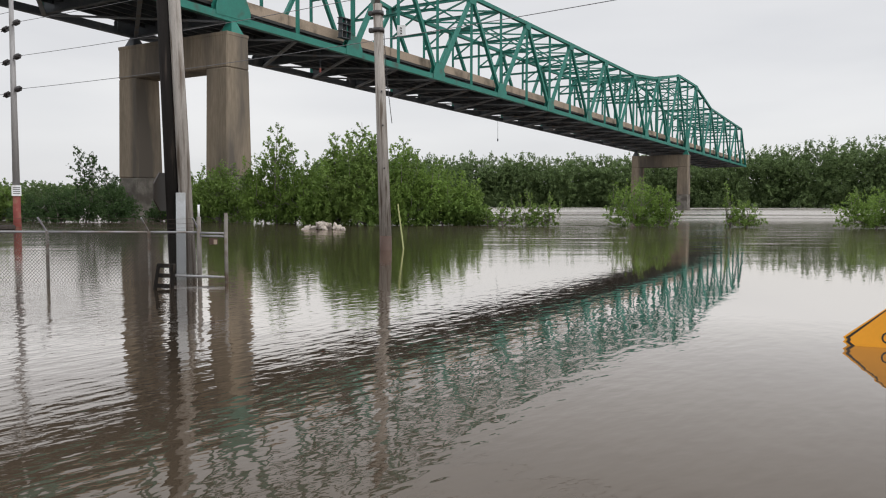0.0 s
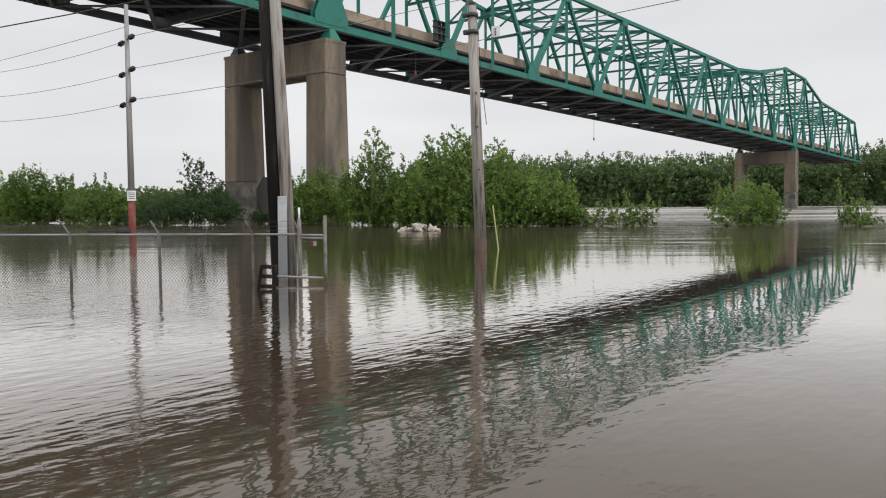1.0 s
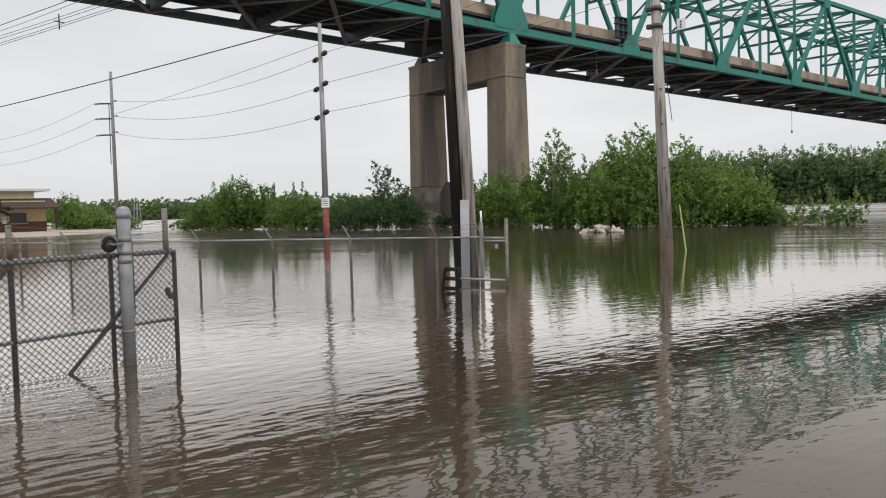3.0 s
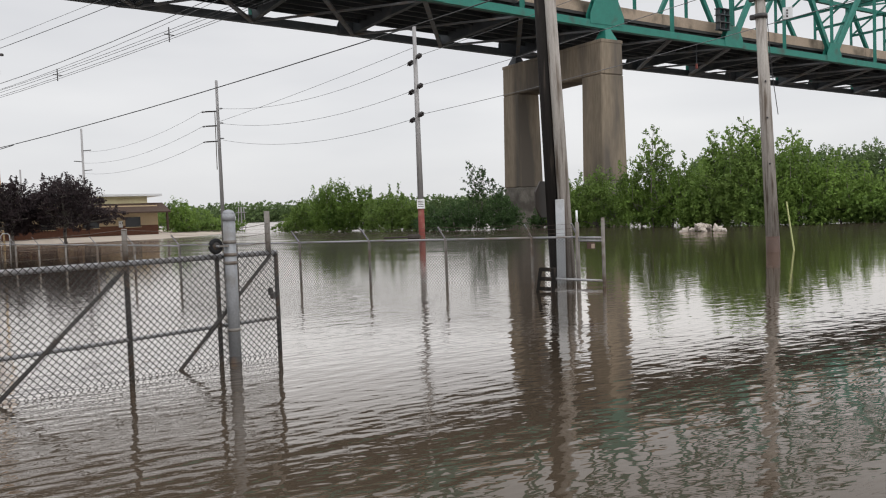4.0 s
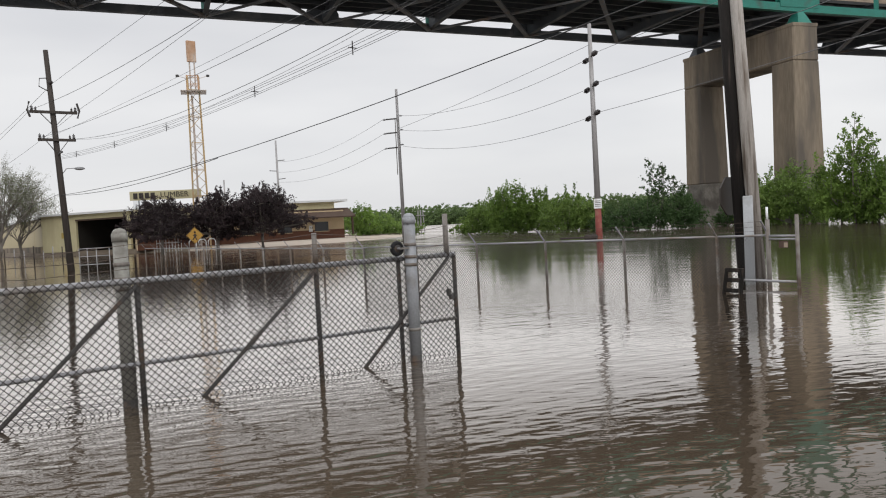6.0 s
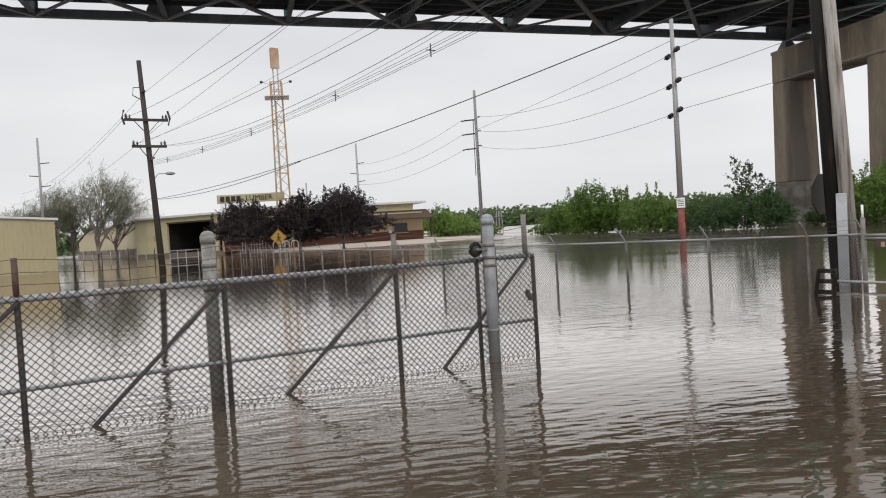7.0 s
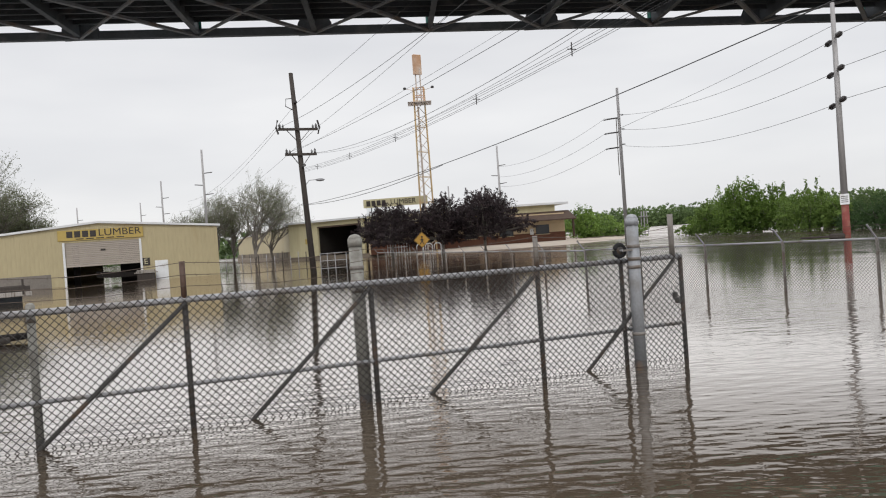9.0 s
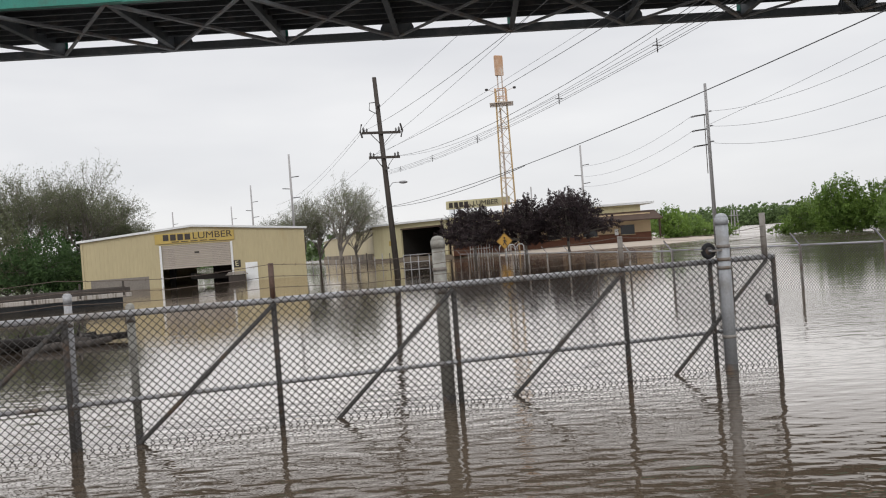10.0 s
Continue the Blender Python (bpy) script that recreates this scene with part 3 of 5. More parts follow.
# grey pole with red foot and white notice
rp = Vector((-24.56, 45.95, 0))
red_pole = thing("utility_pole", rp, "tall grey utility pole with a red-painted foot and white notice", "utility pole", "utility poles")
part("shaft", pipe(rp + Z * 2.2, rp + Z * 13.7, 0.2, 0.12, 14), POLE_STEEL, red_pole, smooth=True)
part("red_foot", pipe(rp - Z * 1.0, rp + Z * 1.95, 0.225, 0.205, 14), RED, red_pole, "faded red painted foot", smooth=True)
part("foot_band", pipe(rp + Z * 1.95, rp + Z * 2.2, 0.205, 0.2, 14), POLE_STEEL, red_pole, smooth=True)
toward = Vector((-rp.x, -rp.y, 0)).normalized()
across = Vector((-toward.y, toward.x, 0))
notice = part("notice", box(rp + toward * 0.24 + Z * 2.25, (0.5, 0.03, 0.62), math.atan2(across.y, across.x), 0.01), WHITE, red_pole, "white notice plate with lines of small print")
for j in range(4):
    part("print_line", box(rp + toward * 0.262 + Z * (2.42 - 0.11 * j), (0.36, 0.008, 0.035), math.atan2(across.y, across.x)), INK, notice)
to_b = (at(42.07, 78) - rp).normalized()
to_r = (Vector((6.5, 25.6, 0)) - rp).normalized()
for z0, z1 in ((11.5, 11.7), (9.62, 9.8), (7.8, 7.98)):
    brk = part("bracket", beam(rp + to_b * 0.45 + Z * z0, rp + to_r * 0.45 + Z * z1, 0.06, 0.06), CERAMIC, red_pole)
    insulator(brk, rp + to_b * 0.3 + Z * z0, to_b - Z * 0.25, 0.27)
    insulator(brk, rp + to_r * 0.3 + Z * z1, to_r + Z * 0.15, 0.27)
solo("drift_debris", add_box(add_box(bmesh.new(), rp + across * -0.5 + Z * 0.12, (0.9, 0.4, 0.35), 0.3, 0.1), rp + across * -1.7 + Z * 0.12, (1.6, 0.1, 0.12), 0.5, 0.03), WOOD_DARK, "dark drift timber caught against the pole's foot", "debris")

# pole with three side arms
pb = at(42.0, 78)
pole_b = thing("utility_pole", pb, "dark grey utility pole with three short side arms", "utility pole", "utility poles")
part("shaft", pipe(pb - Z, pb + Z * 14.8, 0.2, 0.13, 12), POLE_STEEL, pole_b, smooth=True)
tb = Vector((-pb.x, -pb.y, 0)).normalized()
lb = Vector((-tb.y, tb.x, 0))
for z in (12.0, 10.65, 9.2):
    arm = part("side_arm", beam(pb + Z * (z - 0.05), pb - lb * 1.15 + Z * (z - 0.1), 0.14, 0.12), CERAMIC, pole_b)
    insulator(arm, pb - lb * 1.15 + Z * (z - 0.1), -lb - Z * 0.2, 0.16)
    insulator(arm, pb + lb * 0.15 + Z * (z + 0.2), lb, 0.16)
part("conduit", pipe(pb - lb * 0.3 + Z * 6.5, pb - lb * 0.26 + Z * 11.9, 0.04), GALV_OLD, pole_b)

# street pole with two crossarms and a lamp
up0, up1 = at(64.3, 50), at(64.96, 50, 12.45)
street = thing("utility_pole", up0, "dark wooden utility pole with two crossarms and a street lamp", "utility pole", "utility poles")
part("shaft", pipe(up0 - Z, up1, 0.2, 0.13, 12), WOOD_DARK, street, smooth=True)


def on_street(z):
    return up0.lerp(up1, z / 12.45)


for z, half in ((8.95, 1.23), (7.4, 0.98)):
    c = on_street(z) - LINE_D.normalized() * -0.2
    arm = part("crossarm", beam(c - LINE_N * half, c + LINE_N * half, 0.13, 0.15), WOOD_DARK, street)
    for sgn in (-1, 1):
        part("arm_brace", beam(c + LINE_N * sgn * half * 0.62, on_street(z - 0.8), 0.05, 0.03), WOOD_DARK, arm)
        insulator(arm, c + LINE_N * sgn * (half - 0.1) + Z * 0.05, Z, 0.15)
        insulator(arm, c + LINE_N * sgn * (half - 0.3) + Z * 0.05, Z, 0.12)
    if z > 8:
        for sgn in (-1, 1):
            part("cutout", add_tube(bmesh.new(), [c + LINE_N * sgn * half + Z * 0.55, c + LINE_N * sgn * (half + 0.12) + Z * 0.1, c + LINE_N * sgn * half - Z * 0.3], 0.06, 6), CERAMIC, arm, "dark fuse cutout")
hw = on_street(10.6)
part("top_bracket", add_tube(bmesh.new(), [hw + Z * 0.3, hw - LINE_N * 0.5 + Z * 0.25, hw - LINE_N * 0.55 - Z * 0.2, hw - Z * 0.5], 0.03, 5), CERAMIC, street)
insulator(street, hw + LINE_D.normalized() * 0.15, LINE_D, 0.18)
insulator(street, on_street(6.6) + LINE_D.normalized() * 0.2, LINE_D, 0.12)
part("rack", box(on_street(6.65) + LINE_D.normalized() * 0.5, (1.0, 0.08, 0.1), math.atan2(LINE_D.y, LINE_D.x)), CERAMIC, street)
lamp_at = on_street(5.75)
part("lamp_arm", add_tube(bmesh.new(), [lamp_at - Z * 0.4, lamp_at + LINE_N * 0.35 + Z * 0.05, lamp_at + LINE_N * 0.8 + Z * 0.08], 0.025, 6), GALV, street)
g = bmesh.new()
bmesh.ops.create_uvsphere(g, u_segments=10, v_segments=6, radius=0.3, matrix=Matrix.Translation(lamp_at + LINE_N * 1.05 + Z * 0.06) @ Matrix.Rotation(math.atan2(LINE_N.y, LINE_N.x), 4, "Z") @ Matrix.Diagonal((1, 0.5, 0.32, 1)))
part("lamp_head", g, GALV, street, "grey cobra-head street lamp", smooth=True)

# grey wooden pole with steel bands
mp0, mp1 = Vector((-1.89, 26.42, 0)), Vector((-2.15, 26.42, 8.05))
mid_pole = thing("wooden_pole", mp0, "weathered grey wooden pole with a soaked brown foot", "pole")
part("shaft", pipe(mp0.lerp(mp1, 0.06), mp1, 0.2, 0.15, 16), WOOD_GREY, mid_pole, smooth=True)
part("wet_foot", pipe(mp0 - Z * 0.8, mp0.lerp(mp1, 0.06), 0.215, 0.2, 16), WOOD_WET, mid_pole, "soaked brown foot", smooth=True)
part("top_cap", pipe(mp1 - Z * 0.25, mp1 + Z * 0.12, 0.13, 0.09, 12), WOOD_DARK, mid_pole)
for z in (7.2, 7.75):
    c = mp0.lerp(mp1, z / 8.05)
    part("steel_band", pipe(c - Z * 0.07, c + Z * 0.07, 0.2, None, 16), CERAMIC, mid_pole, smooth=True)
    part("side_clamp", box(c + Vector((-0.24, 0, 0)), (0.16, 0.12, 0.16), 0, 0.03), CERAMIC, mid_pole)
for z in (5.2, 4.1, 2.7):
    c = mp0.lerp(mp1, z / 8.05)
    part("bolt", pipe(c + Vector((0.05, -0.22, 0)), c + Vector((0.05, -0.1, 0)), 0.03, None, 8), CERAMIC, mid_pole)
part("ground_wire", add_tube(bmesh.new(), [mp1 + Vector((0.2, 0, -0.8)), mp0.lerp(mp1, 0.7) + Vector((0.22, 0, 0)), mp0.lerp(mp1, 0.52) + Vector((0.34, 0, 0))], 0.012, 5), CABLE, mid_pole)
solo("marker_stake", add_tube(bmesh.new(), [(-1.34, 27.4, -0.5), (-1.36, 27.4, 0), (-1.55, 27.4, 1.53)], 0.032, 8, 0.022), mat("yellow_green_fibreglass", (0.42, 0.45, 0.20), 0.6, 0.15, 4.0), "thin leaning yellow-green marker stake", "stake")

# leaning pair: tarred pole and grey pole with a white cable guard
def ray_at(az, z, d=17.0):
    return at(az, d, z)


lean = thing("leaning_pole", ray_at(18.1, 0), "leaning black tarred pole strapped to a weathered grey pole", "pole")
part("tarred_shaft", pipe(ray_at(18.48, -0.6, 17.1), ray_at(19.34, 8.0, 17.1), 0.145, 0.125, 14), WOOD_TAR, lean, "black tarred pole", smooth=True)
part("grey_shaft", pipe(ray_at(17.6, -0.6), ray_at(18.72, 8.0), 0.14, 0.11, 14), WOOD_GREY, lean, "split grey wooden pole", smooth=True)
part("cable_guard", beam(ray_at(18.24, -0.3, 16.88), ray_at(18.2, 1.76, 16.88), 0.19, 0.05, 0.012), mat("pale_grey_cable_guard", (0.46, 0.48, 0.50), 0.6, 0.12, 3.0, 0.0, 0.05, (0.33, 0.33, 0.33), 0.3, 2.0), lean, "white cable guard channel")
g = bmesh.new()
dc = ray_at(19.3, 1.78, 17.35)
bmesh.ops.create_cone(g, cap_ends=True, segments=8, radius1=0.42, radius2=0.42, depth=0.03, matrix=Matrix.Translation(dc) @ Matrix.Rotation(radians(80), 4, "Z") @ Matrix.Rotation(radians(90), 4, "X") @ Matrix.Rotation(radians(22.5), 4, "Z"))
part("sign_back", g, INK, lean, "dark eight-sided sign plate seen nearly edge-on")

# drowned chair beside it
ch = ray_at(19.38, 0, 15.2)
chair = thing("chair", ch, "dark wooden ladder-back chair tipped against the fence in the water", "chair")
def chp(x, z, y=0.0):
    return ch + Vector((x * 1.1 + 0.14 * z, y - 0.12 * z, z))
for x0, x1 in ((-0.17, -0.12), (0.13, 0.13)):
    part("back_post", beam(chp(x0, -0.35), chp(x1, 0.46), 0.06, 0.05, 0.01), WOOD_TAR, chair)
for z in (0.06, 0.25, 0.43):
    part("slat", beam(chp(-0.15 + 0.05 * z, z), chp(0.13, z - 0.01), 0.03, 0.075, 0.008), WOOD_TAR, chair)
part("seat", box(ch + Vector((0.0, -0.2, -0.06)), (0.4, 0.36, 0.05), 0.1, 0.01), WOOD_TAR, chair)

# ---- overhead wires ----
for z, side, z1, end, sag in ((10.6, 0.0, 10.3, 0.08, -0.1), (9.1, -1.2, 8.4, -3.6, 1.25), (9.1, 1.2, 11.43, -0.65, 0.5)):
    wire(along(0, z, side), along(4.0, z1, end), sag, 0.010)
    wire(along(0, z, side), along(-5.0, z - 0.4, side), 1.2, 0.012)
wire(along(0, 7.5, 0.9), along(4.0, 9.69, -1.58), 2.25, 0.009)
for dz, side in ((0.02, 0.0), (0.2, 0.05), (-0.13, 0.05), (-0.28, 0.0)):
    wire(along(0.03, 6.45 + dz * 0.5, side + 0.1), along(4.0, 8.27 + dz * 0.5, side - 0.97), 1.41, 0.006)
wire(along(0, 7.5, -0.9), along(4.0, 8.17, -0.8), 0.97, 0.009)
wire(along(0, 7.5, -0.5), along(4.0, 8.04, -0.22), 0.41, 0.006, CABLE_LIGHT)
wire(along(0, 7.5, 0.6), along(4.0, 9.63, -2.47), 2.66, 0.006, CABLE_LIGHT)
for s in (0.25, 0.7, 1.15, 1.66, 2.02):
    k = s / 4.0
    zc = 6.45 + 1.77 * k - 4 * 1.41 * k * (1 - k)
    c = along(s, zc, 0.12 - 1.07 * k)
    g = bmesh.new()
    add_beam(g, c - Z * 0.17, c + Z * 0.17, 0.02, 0.02)
    add_beam(g, c - LINE_N * 0.12, c + LINE_N * 0.12, 0.02, 0.02)
    solo("cable_spacer", g, CERAMIC, "small dark spacer holding bundled overhead cables apart", "cable spacer", "", "cable spacers")
wire(along(0, 4.3), along(4.0, 7.79, 1.27), 1.29, 0.012, None, "messenger_cable", "thick black messenger cable sagging between poles")
wire(along(0, 4.3), along(1.42, 4.2), 0.3, 0.012)
wire(along(0, 4.4), along(-5.0, 4.4), 1.0, 0.014)
for z0, z1, z2 in ((11.55, 11.75, 12.4), (9.7, 9.85, 10.6), (7.85, 8.0, 9.0)):
    wire(rp + to_r * 0.7 + Z * z1, Vector((22.0, 15.4, z2)), 0.55, 0.014, CABLE_LIGHT)
for zb, zr in ((12.2, 11.5), (10.8, 9.62), (9.25, 7.8)):
    wire(pb + lb * 0.4 + Z * zb, rp + to_b * 0.7 + Z * zr, 0.9, 0.014, CABLE_LIGHT)
wire(pb + Z * 10.95, rp + Z * 12.4, 0.12, 0.014)
far_poles = [(50.68, 118, 14.8), (71.4, 104, 14.9), (74.19, 143, 14.8), (75.6, 190, 14.5), (54.35, 150, 11.5), (79.5, 190, 14.0)]
fp = []
for az, d, h in far_poles:
    b = at(az, d)
    t = thing("utility_pole", b, "distant slim grey utility pole with short arms", "utility pole", "distant utility poles")
    part("shaft", pipe(b - Z, b + Z * h, 0.19, 0.13, 8), POLE_STEEL, t, smooth=True)
    sd = Vector((b.y, -b.x, 0)).normalized()
    for z, e in ((h * 0.8, 1), (h * 0.7, -1), (h * 0.62, 1)):
        part("side_arm", beam(b + Z * z, b + sd * e * 1.1 + Z * (z + 0.1), 0.1, 0.1), CERAMIC, t)
    fp.append(b)
for z, zz in ((12.0, 11.7), (10.6, 10.2), (9.1, 8.8)):
    wire(pb - lb * 1.3 + Z * z, fp[0] + Z * zz, 1.0, 0.016, CABLE_LIGHT)

# ---- more materials ----
YELLOW_WALL = mat("cream_yellow_metal_siding", (0.42, 0.355, 0.21), 0.6, 0.08, 0.8, 0.0, 0.05, (0.36, 0.27, 0.13), 0.2, 0.5, stretch=(1, 1, 0.2))
CREAM_WALL = mat("pale_cream_siding", (0.53, 0.48, 0.30), 0.65, 0.08, 0.8, 0.0, 0.05, (0.42, 0.36, 0.22), 0.2, 0.4, stretch=(1, 1, 0.2))
TAN_WALL = mat("tan_office_wall", (0.52, 0.40, 0.25), 0.7, 0.08, 0.8)
BROWN_ROOF = mat("brown_shingle_roof", (0.075, 0.05, 0.038), 0.85, 0.25, 2.0, bump=0.3)
BRICK_RED = mat("red_brown_brick_dado", (0.13, 0.06, 0.04), 0.85, 0.2, 4.0, bump=0.3)
ROOF_WHITE = mat("white_metal_roof", (0.66, 0.67, 0.68), 0.5, 0.06, 1.0)
SHUTTER = mat("beige_roller_shutter", (0.36, 0.315, 0.27), 0.55, 0.1, 2.0, per_piece=0.3)
# near-black: indoor shade put into the colour of walls and contents
INSIDE = mat("shade_black_interior", (0.025, 0.022, 0.02), 0.85, 0.2, 1.0)
GLASS_DARK = mat("dark_window_glass", (0.02, 0.022, 0.025), 0.1, 0.1, 1.0, bump=0.0)
SLAB = mat("pale_concrete_apron", (0.42, 0.36, 0.30), 0.85, 0.12, 0.5, bump=0.2)
TOWER_Y = mat("yellow_lattice_paint", (0.50, 0.35, 0.18), 0.6, 0.15, 1.0, 0.0, 0.05, (0.42, 0.38, 0.30), 0.4, 0.5)
TOWER_W = mat("whitish_lattice_paint", (0.50, 0.43, 0.38), 0.6, 0.15, 1.0)
TOWER_P = mat("orange_faded_panel", (0.46, 0.27, 0.16), 0.6, 0.15, 0.6, 0.0, 0.03, (0.55, 0.42, 0.33), 0.4, 0.4)
SIGN_GOLD = mat("gold_sign_board", (0.43, 0.31, 0.08), 0.5, 0.08, 1.0)
ROCK = mat("pale_pink_broken_rock", (0.46, 0.41, 0.36), 0.9, 0.25, 3.0, 0.0, 0.5, per_piece=0.5)
BARK = mat("grey_brown_bark", (0.19, 0.17, 0.15), 0.9, 0.3, 3.0, bump=0.4, stretch=(4, 4, 0.7))


def leaves(name, base, other, share=0.45):
    return mat(name, base, 0.6, 0.5, 0.35, 0.0, 0.0, other, share, 0.5, translucent=0.4, fine=5.0)


LEAF = leaves("fresh_green_leaves", (0.175, 0.27, 0.06), (0.105, 0.175, 0.04))
LEAF_LIGHT = leaves("light_green_leaves", (0.185, 0.275, 0.07), (0.115, 0.185, 0.046))
LEAF_DARK = leaves("dark_green_leaves", (0.075, 0.13, 0.048), (0.046, 0.085, 0.032))
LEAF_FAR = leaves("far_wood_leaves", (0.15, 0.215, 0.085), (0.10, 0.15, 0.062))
LEAF_PURPLE = leaves("dark_purple_leaves", (0.062, 0.046, 0.048), (0.036, 0.028, 0.03))
LEAF_OLIVE = leaves("olive_spring_leaves", (0.17, 0.185, 0.105), (0.11, 0.125, 0.07))
LEAF_BUD = leaves("sparse_olive_buds", (0.165, 0.18, 0.10), (0.115, 0.13, 0.075))

# ---- shed with the roller door ----
E_R, E_L = at(70.8, 66.3), at(85.33, 67.8)
EX = (E_L - E_R)
E_LEN = EX.length
EX.normalize()
EB = Vector((-EX.y, EX.x, 0))
if EB.dot(E_R) < 0:
    EB = -EB
E_ROT = math.atan2(EX.y, EX.x)
shed = thing("metal_shed", (E_R + E_L) / 2, "cream-yellow metal shed with a half-open roller door, flooded", "shed")


def on_shed(az, z, off=0.0):
    """A place on the shed's front, off metres in front of it."""
    r = at(az, 1.0)
    n = EB
    d = n.dot(E_R) / n.dot(r)
    p = r * d - EB * off
    return Vector((p.x, p.y, z))


def shed_x(az):
    return (on_shed(az, 0) - E_R).dot(EX)


def shed_block(x0, x1, z0, z1, b0, b1, bevel=0.0):
    c = E_R + EX * (x0 + x1) / 2 + EB * (b0 + b1) / 2
    return box((c.x, c.y, (z0 + z1) / 2), (x1 - x0, abs(b1 - b0), z1 - z0), E_ROT, bevel)


def shed_wall(x0, x1, z0, b0=0.0, b1=0.15):
    """A stretch of the front up to the sloping roof line, ribbed, in one sheet with a flat back."""
    g = bmesh.new()
    n = max(1, int((x1 - x0) / 0.3))
    line = []
    for i in range(n):
        a, c = x0 + (x1 - x0) * i / n, x0 + (x1 - x0) * (i + 1) / n
        line += [(a + 0.02, b0), (c - 0.05, b0), (c - 0.03, b0 - 0.012), (c, b0 - 0.012)]
    line[0], line[-1] = (x0, b0), (x1, b0)
    line += [(x1, b1), (x0, b1)]
    rings = []
    for top in (False, True):
        ring = []
        for x, b in line:
            p = E_R + EX * x + EB * b
            ring.append(g.verts.new((p.x, p.y, roof_z(x) if top else z0)))
        rings.append(ring)
    for j in range(len(line)):
        k = (j + 1) % len(line)
        g.faces.new((rings[0][j], rings[0][k], rings[1][k], rings[1][j]))
    bmesh.ops.recalc_face_normals(g, faces=g.faces)
    return g


E_MID = shed_x(78.3)


def roof_z(x):
    return 4.67 - 0.75 * abs(x - E_MID) / (E_LEN - E_MID if x > E_MID else E_MID)


DX0, DX1 = shed_x(75.86), shed_x(80.38)
part("front_wall", shed_wall(0, DX0, -0.8), YELLOW_WALL, shed)
part("front_wall", shed_wall(DX1, E_LEN, -0.8), YELLOW_WALL, shed)
part("front_wall", shed_wall(DX0, DX1, 3.27), YELLOW_WALL, shed)
for x0 in (0.0, E_LEN - 0.15):
    part("side_wall", shed_block(x0, x0 + 0.15, -0.8, 3.9, 0.15, 22.0), YELLOW_WALL, shed)
part("back_wall", shed_block(0.15, DX0 + 1.2, -0.8, 3.9, 21.85, 22.0), YELLOW_WALL, shed)
part("back_wall", shed_block(DX1 - 0.6, E_LEN - 0.15, -0.8, 3.9, 21.85, 22.0), YELLOW_WALL, shed)
part("back_wall", shed_block(DX0 + 1.2, DX1 - 0.6, 2.2, 3.9, 21.85, 22.0), YELLOW_WALL, shed)
for a, c in ((-0.3, E_MID), (E_MID, E_LEN + 0.3)):
    g = bmesh.new()
    vs = []
    for dz in (0.0, 0.16):
        for x, b in ((a, -0.25), (c, -0.25), (c, 22.2), (a, 22.2)):
            p = E_R + EX * x + EB * b
            vs.append(g.verts.new((p.x, p.y, roof_z(min(max(x, 0), E_LEN)) + dz)))
    g.faces.new(vs[3::-1])
    g.faces.new(vs[4:])
    for j in range(4):
        g.faces.new((vs[j], vs[(j + 1) % 4], vs[4 + (j + 1) % 4], vs[4 + j]))
    bmesh.ops.recalc_face_normals(g, faces=g.faces)
    part("roof", g, ROOF_WHITE, shed, "low-pitched white metal roof")
for x in (0.02, E_LEN - 0.02):
    part("corner_trim", shed_block(x - 0.07, x + 0.07, -0.5, 3.85, -0.06, 0.0), YELLOW_WALL, shed)
for x in (DX0 - 0.09, DX1 + 0.09):
    part("door_jamb", shed_block(x - 0.08, x + 0.08, -0.5, 3.3, -0.05, 0.1), ROOF_WHITE, shed)
shutter = part("roller_door", shed_block(DX0, DX1, 1.42, 1.56, 0.02, 0.12), SHUTTER, shed, "half-raised beige roller door")
for i in range(12):
    part("slat", shed_block(DX0, DX1, 1.57 + i * 0.142, 1.57 + i * 0.142 + 0.13, 0.03, 0.1, 0.015), SHUTTER, shutter)
part("handle", shed_block((DX0 + DX1) / 2 - 0.2, (DX0 + DX1) / 2 + 0.15, 2.55, 2.68, -0.01, 0.03), INK, shutter)
wd = shed_x(74.52)
part("side_door", shed_block(wd - 0.48, wd + 0.48, -0.6, 1.5, -0.04, 0.0, 0.01), WHITE, shed, "plain white side door")
ew = shed_x(75.5)
eplate = part("letter_plate", shed_block(ew - 0.3, ew + 0.3, 1.16, 1.76, -0.05, -0.01), INK, shed, "dark plate with a cream letter E")
board = part("sign_board", shed_block(shed_x(75.55), shed_x(80.76), 3.42, 4.22, -0.1, -0.02, 0.02), SIGN_GOLD, shed, "gold sign board with dark lettering")
part("grey_panel", shed_block(shed_x(81.3), shed_x(84.9), -0.6, 0.98, -0.035, 0.0), mat("grey_stained_lower_wall", (0.20, 0.18, 0.16), 0.8, 0.2, 1.0), shed, "grey stained panel low on the wall")
# partitions coloured near-black to stand for shade inside the door
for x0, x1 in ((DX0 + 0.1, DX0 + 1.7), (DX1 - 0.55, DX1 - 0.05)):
    part("partition", shed_block(x0, x1, -0.6, 3.2, 3.5, 3.7), INSIDE, shed, "inner partition with the shed's shade put into its colour")
bc = E_R + EX * (DX0 + 1.6) + EB * 1.2 + Z * 0.55
g = bmesh.new()
rings = []
